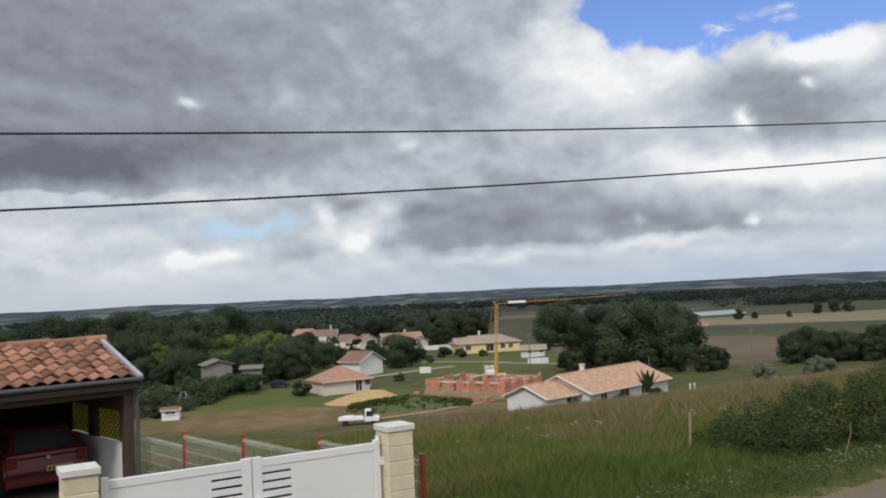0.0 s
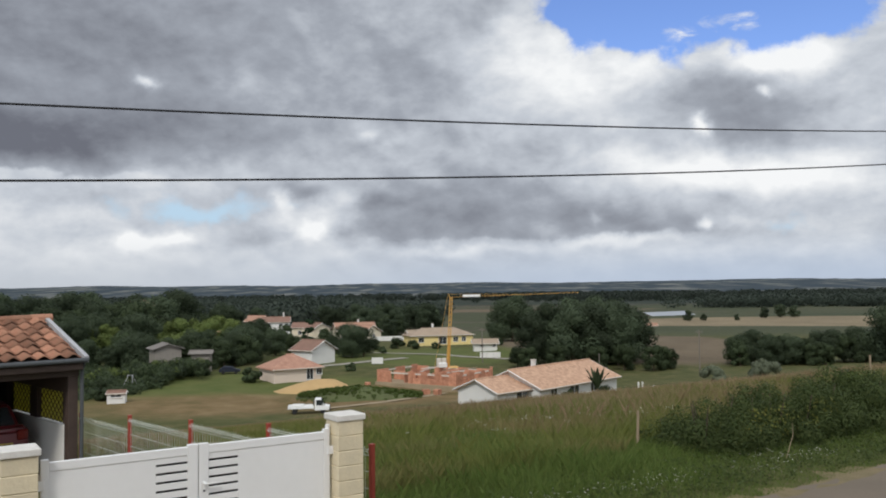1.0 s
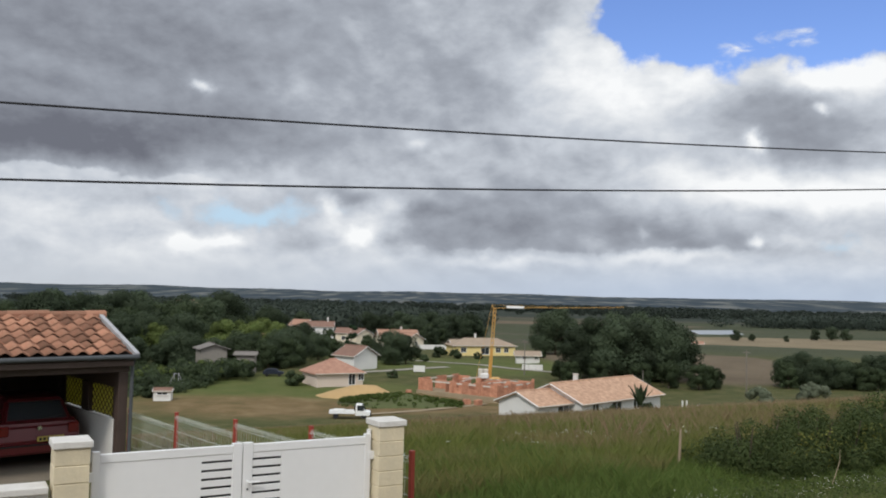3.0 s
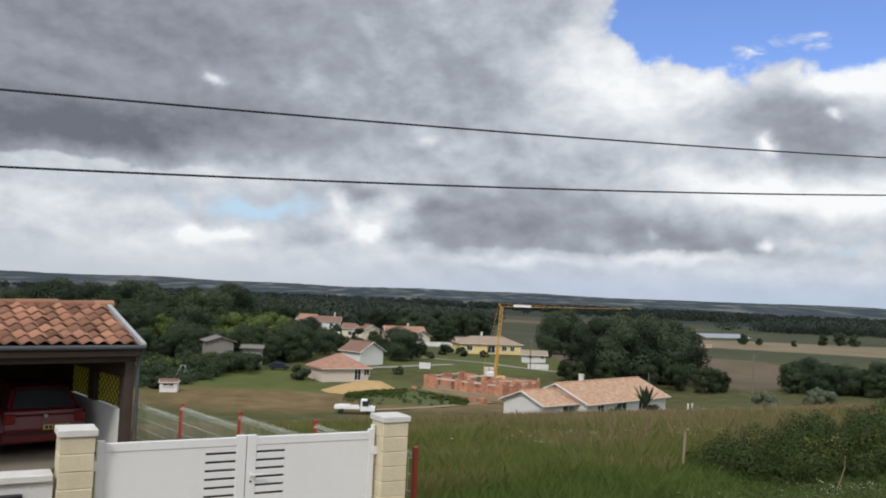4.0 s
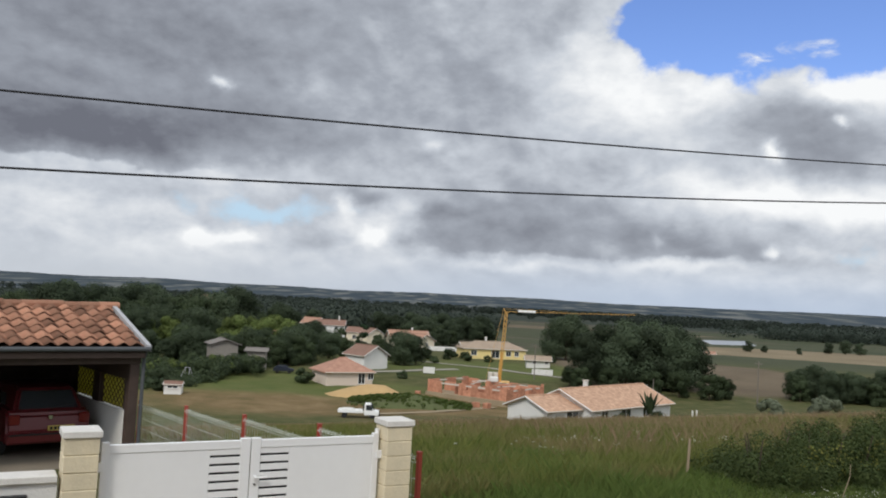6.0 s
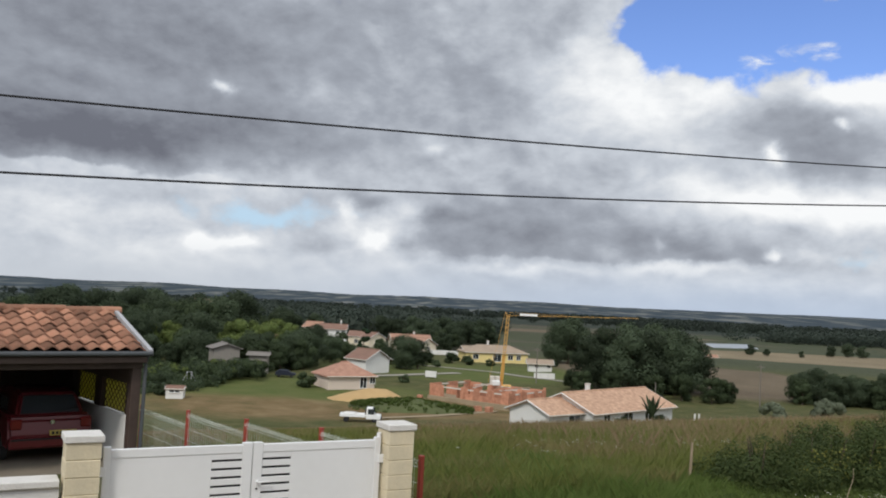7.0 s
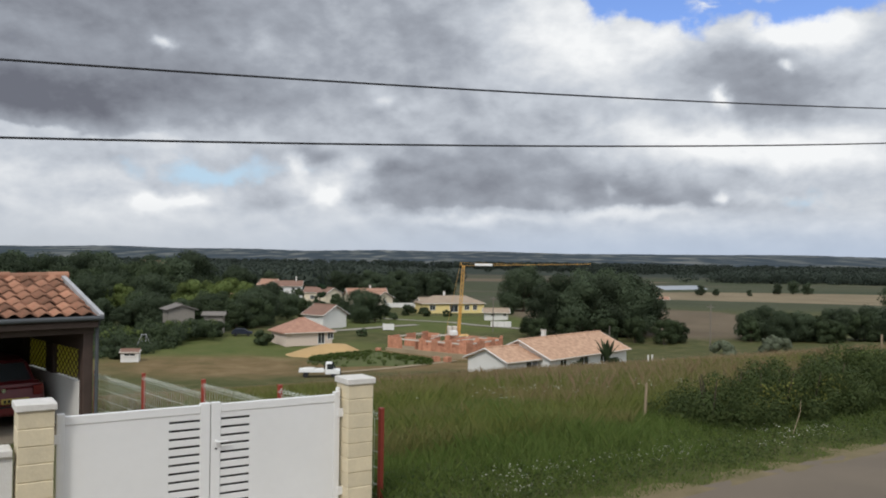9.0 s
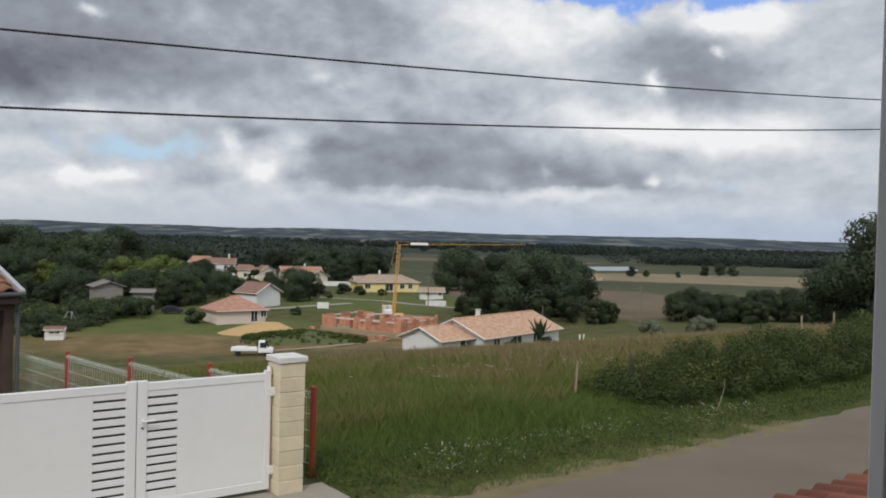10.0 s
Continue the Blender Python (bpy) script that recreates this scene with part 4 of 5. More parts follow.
# long white bungalow below the meadow, two offset volumes
build_house(14.0, 114.0, 45.9, 19.4, 9.8, 2.55, 2.1, M_RENDER_WHITE, M_ROOF_PALE, "long white bungalow with a pale pink tiled roof", [("front", 3, 1.4, 0.9, 1.2), ("front", 8, 2.2, 0.1, 2.1), ("front", 13, 1.6, 0.9, 1.2)], [(6.0, 0.5, 2.9)], z=-12.8)
build_house(9.2, 110.2, 41.6, 6.0, 7.0, 2.3, 1.4, M_RENDER_WHITE, M_ROOF_PALE, "low white gabled wing with a pale pink tiled roof", [("front", 4.8, 2.2, 0.5, 1.5)], z=-12.6)
# pinkish house with a hipped roof, and the taller white one behind it
build_house(-25.2, 155.6, 30, 9.0, 7.4, 2.5, 2.1, M_WALL_PINK, M_ROOF_PINK, "small pinkish house with a hipped pink tile roof", [("front", 6.8, 1.2, 0.2, 2.0), ("front", 8.6, 1.0, 1.0, 1.1), ("right", 0, 1.0, 1.0, 1.1)], [(6.5, 1.5, 1.5)], hip=True)
build_house(-17.7, 183.6, 140, 6.0, 7.0, 3.7, 1.9, M_RENDER_WHITE, M_ROOF_BROWN, "tall white gabled house with a brown tile roof", [("back", 4, 1.0, 1.0, 1.2)], z=-13.7)
build_house(0.5, 249.5, 15, 18.8, 8.4, 2.9, 1.85, M_WALL_YELLOW, M_ROOF_GREY, "yellow bungalow with a weathered hipped tile roof", [("front", 3, 1.6, 0.9, 1.3), ("front", 9.5, 2.4, 0.3, 2.0), ("front", 13.5, 1.4, 0.9, 1.3), ("front", 16, 1.2, 0.9, 1.3)], [(8, 1.0, 3.0)], hip=True, z=-13.9)
build_house(0.6, 252.0, 22, 5.0, 6.0, 2.7, 1.7, M_RENDER_WHITE, M_ROOF_GREY, "white lean garage beside the yellow bungalow", [("left", 0, 2.4, 0.0, 2.1)], z=-14.2)
build_house(17.0, 213.5, -1.5, 5.8, 4.4, 1.7, 0.85, M_RENDER_WHITE, M_ROOF_GREY, "small white outbuilding with a grey tile roof", [("front", 2, 0.8, 0.8, 0.8), ("front", 5, 0.8, 0.8, 0.8)], z=-12.8)
build_house(-23.8, 288, 14, 13, 9.5, 3.9, 2.1, M_WALL_CREAM, M_ROOF_ORANGE, "cream house with an orange tile roof", [("front", 2, 1.2, 1.0, 1.4), ("front", 5, 1.2, 1.0, 1.4), ("front", 11, 1.2, 1.0, 1.4)], [(8, 0.5, 3.0)], z=-14.8)
build_house(-15.8, 282.0, -40, 6.5, 8.5, 3.6, 2.0, M_WALL_CREAM, M_ROOF_ORANGE, "cream gabled wing with an orange tile roof", [("right", 0.5, 1.0, 1.4, 1.4)], z=-14.9)
build_house(-42, 322, -3, 7.6, 8.6, 3.6, 1.7, M_WALL_CREAM, M_ROOF_BROWN, "cream house with a brown tile roof behind trees", [("front", 6, 1.2, 1.0, 1.4), ("front", 3, 1.2, 1.0, 1.4)])
build_house(-33.7, 312, -48, 5.1, 7.4, 4.2, 2.0, M_WALL_CREAM, M_ROOF_BROWN, "cream gabled house with brown roof tiles", [("right", 0, 1.2, 2.2, 1.2)], z=-15.7)
build_house(-62, 372, 5, 11.6, 8.5, 5.0, 2.1, M_RENDER_WHITE, M_ROOF_BROWN, "white two-storey house with a red-brown tile roof", [("front", 3, 1.3, 3.0, 1.2), ("front", 8, 1.3, 3.0, 1.2), ("front", 10.3, 1.3, 3.0, 1.2), ("front", 5, 1.3, 0.4, 1.6)], [(9, 0, 3.8)], z=-16.4)
build_house(-71, 390, -20, 8, 8, 5.2, 2.4, M_WALL_CREAM, M_ROOF_ORANGE, "cream gabled house with an orange roof among trees", z=-16.8)
build_house(-48.0, 170.3, -62, 5.0, 5.0, 2.0, 0.85, M_WALL_GREY, M_ROOF_SHED, "grey block shed with a worn roof", [], name="shed", foot=3.2, z=-10.1)
build_house(-42.0, 169.5, 5, 3.6, 3.0, 0.9, 0.4, M_WALL_GREY, M_ROOF_SHED, "low grey stone annexe at the wood's edge", name="shed", foot=3.2, z=-10.2)
build_house(-59.0, 244.0, 10, 7.0, 6.0, 3.4, 2.0, M_WALL_CREAM, M_ROOF_ORANGE, "small house with an orange roof in the trees")
build_house(-45.2, 131.5, 10, 2.6, 2.0, 1.55, 0.28, M_RENDER_WHITE, M_ROOF_BROWN, "little white garden hut with a red roof", [("front", 1.3, 1.5, 0.95, 0.3)], over=0.15, name="garden_hut")
build_house(-96.0, 300.0, 0, 14.0, 8.0, 5.5, 2.5, M_WALL_CREAM, M_ROOF_ORANGE, "old house half hidden in the wood", z=-8.5)
build_house(39.0, 186.0, 20, 9.0, 8.0, 3.0, 2.2, M_WALL_CREAM, M_ROOF_ORANGE, "house almost hidden behind the oaks")
# farm with panels on its roof
build_house(172.6, 608, 31.7, 45, 21, 2.5, 2.8, M_WALL_GREY, M_SOLAR, "long farm shed with a roof of solar panels", name="barn", z=-23.0)
build_house(114, 398, -10, 4.6, 5.4, 2.1, 1.0, M_WALL_CREAM, M_ROOF_ORANGE, "small barn with an orange-red roof", name="barn", z=-18.6)


# ---- building site ----
def build_site():
    ang = radians(54.6)
    s = thing("brick_shell", Matrix.Translation((8.2, 141.3, -13.45)) @ Matrix.Rotation(ang, 4, "Z"), "half-built house of orange hollow bricks without a roof", "building site")
    H = 1.95
    L, W = 12.0, 16.0

    def course_wall(x0, y0, x1, y1, gaps, h=H):
        h = h + 0.15 * math.sin(x0 * 3.1 + y0 * 1.7 + x1)
        d = Vector((x1 - x0, y1 - y0, 0))
        ln = d.length
        d.normalize()
        turn = math.atan2(d.y, d.x)
        xs = [0.0]
        for g0, g1 in gaps:
            xs += [g0, g1]
        xs.append(ln)
        for a, b in zip(xs[0::2], xs[1::2]):
            bm = bmesh.new()
            n = max(1, round((b - a) / 0.9))
            for i in range(n):
                for k in range(10):
                    o = 0.45 if k % 2 else 0.0
                    p0 = a + max(0, (b - a) * (i / n) - o * (i > 0))
                    p1 = a + (b - a) * ((i + 1) / n) - (o if i < n - 1 else 0)
                    box(bm, p0 + 0.008, -0.1, k * h / 10 + 0.008, p1 - 0.008, 0.1, (k + 1) * h / 10 - 0.008)
            w = part("brick_wall", bm, M_BRICK, s)
            w.matrix_basis = Matrix.Translation((x0, y0, 0)) @ Matrix.Rotation(turn, 4, "Z")
        for g0, g1 in gaps:
            bm = box(bmesh.new(), g0 - 0.1, -0.11, h - 0.42, g1 + 0.1, 0.11, h - 0.2)
            w = part("lintel", bm, M_LINTEL, s)
            w.matrix_basis = Matrix.Translation((x0, y0, 0)) @ Matrix.Rotation(turn, 4, "Z")
            if g1 - g0 < 1.5:
                bm = box(bmesh.new(), g0, -0.1, 0, g1, 0.1, 0.95)
                w = part("brick_wall", bm, M_BRICK, s)
                w.matrix_basis = Matrix.Translation((x0, y0, 0)) @ Matrix.Rotation(turn, 4, "Z")
    course_wall(0, 0, L, 0, [(2.2, 3.4), (6.0, 8.2), (9.6, 10.8)])
    course_wall(0, W, L, W, [(3, 5), (8, 10)])
    course_wall(0, 0, 0, W, [(1.3, 2.6), (4.2, 5.5), (7.0, 8.0), (9.6, 13.2)])
    course_wall(L, 0, L, W, [(3, 4.6), (7, 9), (12, 13.5)])
    course_wall(4.2, 0.3, 4.2, W - 0.3, [(2, 3), (7, 8.5), (12, 13)], H - 0.25)
    course_wall(8.2, 0.3, 8.2, 9.4, [(3, 4)], H - 0.1)
    course_wall(0.3, 5.9, L - 0.3, 5.9, [(2, 3.0), (6, 7)], H - 0.2)
    course_wall(0.3, 10.6, 8.0, 10.6, [(4.6, 5.6)], H - 0.3)
    part("slab", block(-0.5, -0.4, -1.0, L + 0.4, W + 0.4, -0.004, 0.02), M_TRACK, s)
    # loose timbers and steel props laid over the wall heads, brick piers standing higher at the corners
    for i, (x, y, ln) in enumerate(((0.6, 1.2, 3.4), (2.2, 4.0, 4.4), (0.4, 6.8, 4.0), (5.2, 2.0, 4.0), (6.6, 8.0, 3.6), (1.6, 11.0, 3.6), (3.0, 9.0, 4.8))):
        bm = box(bmesh.new(), 0, -0.07, H + 0.24, ln, 0.07, H + 0.38, 0.01)
        part("prop_beam", bm, M_DRYWOOD if i % 2 else M_LINTEL, s).matrix_basis = Matrix.Translation((x, y, 0)) @ Matrix.Rotation(radians(12 * (i % 3) - 10), 4, "Z")
    for x, y, h in ((0, 0, 2.2), (0, 3.3, 2.1), (0, 8.8, 2.15), (0, W, 2.1), (L, 0, 2.25), (4.2, 0, 2.3)):
        part("pier", block(x - 0.2, y - 0.2, -0.002, x + 0.2, y + 0.2, h, 0.01), M_BRICK, s)
    b = thing("site_bin", Matrix.Translation((6.6, 152.4, -11.45)), "white bulk bag standing on the brick shell", "bag")
    bm = block(-0.7, -0.6, 0, 0.7, 0.6, 0.95, 0.16)
    for v in bm.verts:
        v.co.x *= 1 + 0.12 * math.sin(3 * v.co.z)
    part("bag", bm, M_RENDER_WHITE, b)
    for i, (x, y) in enumerate(((3.2, 137.4), (5.0, 136.6), (-6.6, 147.0))):
        p = thing("brick_pallet", pose(x, y, zl(x, y), 0, 0, 20 + 33 * i), "pallet of orange hollow bricks on the bare earth", "bricks", "pallets of bricks")
        part("pallet", block(-0.6, -0.5, 0, 0.6, 0.5, 0.13), M_DRYWOOD, p)
        for k in range(4):
            part("brick_layer", block(-0.55 + 0.02 * (k % 2), -0.45, 0.135 + k * 0.2, 0.55, 0.45, 0.327 + k * 0.2, 0.01), M_BRICK, p)


build_site()


def build_crane():
    c = thing("tower_crane", Matrix.Translation((8.2, 166.0, zl(8, 166))), "yellow self-erecting tower crane with a slim jib", "crane")
    H = 13.9

    def truss(name, a, b, w, n):
        bm = bmesh.new()
        a, b = Vector(a), Vector(b)
        d = (b - a).normalized()
        s = d.cross(Vector((0, 1, 0.01))).normalized() * w
        t = d.cross(s).normalized() * w
        cs = (s + t, s - t, -s - t, t - s)
        for k in cs:
            rod(bm, a + k, b + k, 0.2 * w, None, 4)
        for i in range(n):
            p, q = a + (b - a) * (i / n), a + (b - a) * ((i + 1) / n)
            for j in range(4):
                rod(bm, p + cs[j], q + cs[(j + 1) % 4], 0.16 * w, None, 4)
        return part(name, bm, M_CRANE, c)
    truss("mast", (0, 0, 1.2), (0.75, 0, H + 0.9), 0.25, 14)
    bm = bmesh.new()
    rod(bm, (-0.1, 0, 1.3), (0.3, 0, H * 0.5), 0.3, 0.26, 4)
    part("inner_mast", bm, M_CRANE, c)
    truss("jib", (0.4, 0, H + 0.9), (25.5, -2.0, H + 1.6), 0.065, 34)
    bm = bmesh.new()
    rod(bm, (0.7, 0, H + 0.6), (0.2, 0, H + 1.5), 0.08, None, 4)
    rod(bm, (0.2, 0, H + 1.5), (12, -0.9, H + 1.4), 0.02, None, 4)
    rod(bm, (0.2, 0, H + 1.5), (-2.6, 0, 1.4), 0.025, None, 4)
    part("stay", bm, M_CRANE, c)
    part("base", block(-2.0, -1.6, 0.3, 2.0, 1.6, 1.3, 0.08), M_CRANE, c)
    for x in (-2.2, -1.2):
        part("ballast", block(x, -1.2, 1.32, x + 0.85, 1.2, 2.9, 0.05), M_LINTEL, c)
    for x in (-2.6, 2.0):
        for y in (-2.3, 1.8):
            part("outrigger", block(x, y, 0, x + 0.5, y + 0.5, 0.6), M_CRANE, c)
    part("jib_banner", block(3.0, -0.55, H + 0.95, 6.4, -0.5, H + 1.4), M_WHITE, c)


build_crane()


def build_sand():
    n, m = 40, 24
    verts, faces = [], []
    for i in range(n + 1):
        for j in range(m + 1):
            x, y = (i / n - 0.5) * 15, (j / m - 0.5) * 10
            q = max(0.0, 1 - math.hypot(x / 7.2 - 0.02, y / 4.6)) ** 0.8 + 0.35 * max(0.0, 1 - math.hypot((x - 3.5) / 3.4, y / 3.5))
            q += 0.05 * noise.noise((x * 0.6, y * 0.6, 2)) * (q > 0)
            verts.append((x, y, 2.15 * q - 0.12))
    for i in range(n):
        for j in range(m):
            k = i * (m + 1) + j
            faces.append((k, k + m + 1, k + m + 2, k + 1))
    ob = raw_ob("sand_mound", verts, faces, M_SAND, True)
    ob.matrix_world = pose(-15.4, 143.5, zl(-14.6, 141), 0, 0, 6)
    tagged(ob, "heap of yellow building sand on the bare ground", "sand heap")


build_sand()


def build_mound():
    verts, faces = [], []
    n, m = 36, 16
    for i in range(n + 1):
        for j in range(m + 1):
            x, y = (i / n - 0.5) * 22, (j / m - 0.5) * 9
            q = max(0.0, 1 - math.hypot(x / 11, y / 4.5)) ** 0.7
            verts.append((x, y, 2.0 * q * (1 + 0.25 * noise.noise((x * 0.4, y * 0.4, 5))) - 0.15))
    for i in range(n):
        for j in range(m):
            k = i * (m + 1) + j
            faces.append((k, k + m + 1, k + m + 2, k + 1))
    ob = raw_ob("earth_mound", verts, faces, mat("weedy_earth", (0.062, 0.084, 0.030), 0.95, var=0.4, scale=0.8, bump=0.9, bump_scale=6, fine=5, tint=(0.085, 0.088, 0.04)), True)
    ob.matrix_world = pose(-7.5, 136.0, zl(-7.5, 136), 0, 0, -6)
    tagged(ob, "low mound of earth overgrown with green weeds", "earth mound")


build_mound()


def build_truck():
    x, y = -16.2, 118.0
    t = thing("pickup_truck", pose(x, y, zl(x, y) + 0.02, 0, 0, 4), "white flatbed pickup truck parked in the dry grass", "truck")
    bm = prism([(3.6, 0.45), (5.6, 0.45), (5.65, 1.0), (4.95, 1.15), (4.45, 2.0), (3.65, 2.0)], -0.95, 0.95)
    bmesh.ops.bevel(bm, geom=bm.edges[:], offset=0.06, segments=1, affect="EDGES")
    cab = part("cab", bm, M_WHITE, t)
    for s in (-1, 1):
        part("side_window", block(3.85, s * 0.95 - 0.02, 1.15, 4.75, s * 0.95 + 0.02, 1.88, 0.01), M_GLASS, cab)
    bm = bmesh.new()
    q = [bm.verts.new(p) for p in ((4.98, -0.8, 1.2), (4.98, 0.8, 1.2), (4.52, 0.8, 1.93), (4.52, -0.8, 1.93))]
    bm.faces.new(q)
    bmesh.ops.translate(bm, vec=(0.03, 0, 0.02), verts=bm.verts)
    r = bmesh.ops.extrude_face_region(bm, geom=bm.faces[:])
    bmesh.ops.translate(bm, vec=(-0.05, 0, -0.02), verts=[v for v in r["geom"] if isinstance(v, bmesh.types.BMVert)])
    part("windscreen", bm, M_GLASS, cab)
    part("bed", block(0, -1.0, 0.72, 3.5, 1.0, 0.84, 0.02), M_WHITE, t)
    part("load", block(0.5, -0.7, 0.845, 2.2, 0.7, 1.25, 0.12), M_RENDER_WHITE, t, "pale sacks on the flatbed")
    part("headboard", block(3.42, -0.95, 1.085, 3.5, 0.95, 1.75, 0.02), M_BLACK, t)
    for s in (-1, 1):
        part("headlight", block(5.60, s * 0.72 - 0.14, 0.72, 5.70, s * 0.72 + 0.14, 0.92, 0.02), M_GLASS, cab)
    for a in ((0, -1.0, 3.5, -0.96), (0, 0.96, 3.5, 1.0), (0, -0.95, 0.05, 0.95)):
        part("side_board", block(a[0], a[1], 0.84, a[2], a[3], 1.08, 0.01), M_WHITE, t)
    for wx in (0.9, 4.75):
        for s in (-1, 1):
            bm = bmesh.new()
            rod(bm, (wx, s * 0.72, 0.36), (wx, s * 0.94, 0.36), 0.36, None, 16)
            part("wheel", bm, M_RUBBER, t)
    part("bumper", block(5.6, -0.9, 0.4, 5.75, 0.9, 0.62, 0.03), M_BLACK, t)


build_truck()


def build_small_buildings():
    s = thing("site_sign", pose(-7.2, 180.0, zl(-7, 180), 0, 0, -6), "white blank board on posts by the lane", "sign")
    part("board", block(0, -0.05, 0.3, 2.4, 0.05, 1.6, 0.01), M_RENDER_WHITE, s)
    for x in (0.2, 2.0):
        part("post", block(x, 0.05, 0, x + 0.12, 0.17, 1.7), M_POLE, s)
    w = thing("garden_fence", pose(16.9, 194.0, zl(17, 194), 0, 0, 3), "white panel fence along the lane", "fence")
    for i in range(3):
        part("panel", block(i * 1.6, -0.05, 0.0, i * 1.6 + 1.55, 0.05, 1.25, 0.01), M_RENDER_WHITE, w)
    w = thing("garden_fence", pose(-19.0, 277.0, zl(-19, 277), 0, 0, 10), "white garden wall before the houses", "fence")
    for i in range(7):
        part("panel", block(i * 3.0, -0.08, -0.2, i * 3.0 + 2.96, 0.08, 1.5, 0.01), M_RENDER_WHITE, w)
    w = thing("garden_fence", pose(-52.5, 324.0, zl(-52, 324), 0, 0, 4), "low white wall before the two-storey house", "fence")
    for i in range(5):
        part("panel", block(i * 2.6, -0.08, -0.2, i * 2.6 + 2.5, 0.08, 1.3, 0.01), M_RENDER_WHITE, w)
    for i, (x, y) in enumerate(((28.9, 105.0), (29.5, 105.3), (30.7, 104.5))):
        k = thing("marker_stake", pose(x, y, zl(x, y)), "white painted marker post in the rough grass", "stake", "white marker posts")
        part("shaft", block(-0.09, -0.09, -0.1, 0.09, 0.09, 1.55 if i < 2 else 1.0, 0.02), M_RENDER_WHITE, k)
    sw = thing("swing_frame", pose(-46.8, 147.0, zl(-46.8, 147), 0, 0, 20), "pale metal garden swing frame on the lawn", "swing")
    for x, y in ((-1.3, -0.5), (-0.3, 0.6), (0.3, -0.6), (1.3, 0.5)):
        bm = bmesh.new()
        rod(bm, (x, y, 0), (-0.35 if x < 0 else 0.35, 0, 2.2), 0.045, None, 6)
        part("leg", bm, M_VERGE, sw)
    bm = bmesh.new()
    rod(bm, (-0.5, 0, 2.2), (0.5, 0, 2.2), 0.05, None, 6)
    part("crossbar", bm, M_VERGE, sw)
    bc = thing("car", pose(-36.0, 166.0, zl(-36, 166), 0, 0, 8), "small dark blue car parked at the wood's edge", "car")
    bm = prism([(0, 0.35), (4.0, 0.35), (4.0, 0.8), (3.1, 0.95), (2.5, 1.4), (0.9, 1.45), (0.1, 0.95)], -0.8, 0.8)
    bmesh.ops.bevel(bm, geom=bm.edges[:], offset=0.08, segments=1, affect="EDGES")
    part("body", bm, mat("blue_paint", (0.014, 0.018, 0.032), 0.3, spec=0.5), bc)
    for wx in (0.8, 3.2):
        bm = bmesh.new()
        rod(bm, (wx, -0.82, 0.3), (wx, 0.82, 0.3), 0.3, None, 14)
        part("wheel", bm, M_RUBBER, bc)


build_small_buildings()


def pole(x, y, h, label="grey wooden utility pole", arm=True, r=0.13):
    p = thing("utility_pole", pose(x, y, zl(x, y)), label, "pole", "utility poles in the valley")
    bm = bmesh.new()
    rod(bm, (0, 0, -0.3), (0, 0, h), r, r * 0.7, 8)
    part("shaft", bm, M_POLE, p)
    if arm:
        part("crossarm", block(-0.7, -0.05, h - 0.5, 0.7, 0.05, h - 0.38), M_POLE, p)


pole(53.5, 153.0, 8.6)
pole(16.6, 184.5, 7.6)
pole(-55.5, 300.0, 8.5, "thin pole among the houses")
pole(30.1, 131.6, 5.7, "slim pale pole behind the bungalow", False, 0.09)


# ---- trees ----
def leaf_cloud(rng, centres, radii, count, size, flat=0.8):
    """Leaf sprays over and inside a set of clumps: small crossed quads with a random tilt."""
    w = np.asarray(radii) ** 2
    pick = rng.choice(len(radii), count, p=w / w.sum())
    d = rng.normal(size=(count, 3))
    d /= np.linalg.norm(d, axis=1)[:, None]
    rad = np.asarray(radii)[pick] * (0.72 + 0.36 * rng.rand(count))
    c = np.asarray(centres)[pick] + d * rad[:, None] * np.array([1, 1, flat])
    nrm = d + rng.normal(scale=0.26, size=(count, 3))
    nrm /= np.linalg.norm(nrm, axis=1)[:, None]
    up = rng.normal(size=(count, 3))
    a = np.cross(nrm, up)
    a /= np.linalg.norm(a, axis=1)[:, None]
    b = np.cross(nrm, a)
    s = size * (0.6 + 0.8 * rng.rand(count))[:, None]
    verts = np.stack([c - a * s, c - b * s * 0.6, c + a * s, c + b * s * 0.6], 1).reshape(-1, 3)
    faces = np.arange(count * 4).reshape(-1, 4)
    soft = d + 0.45 * nrm
    soft /= np.linalg.norm(soft, axis=1)[:, None]
    return verts, faces, np.repeat(soft, 4, 0)


def foliage_ob(name, cloud, material):
    """Leaf sprays that share the light of the clump they grow on."""
    ob = raw_ob(name, cloud[0], cloud[1], material, True)
    ob.data.normals_split_custom_set_from_vertices(cloud[2].tolist())
    return ob


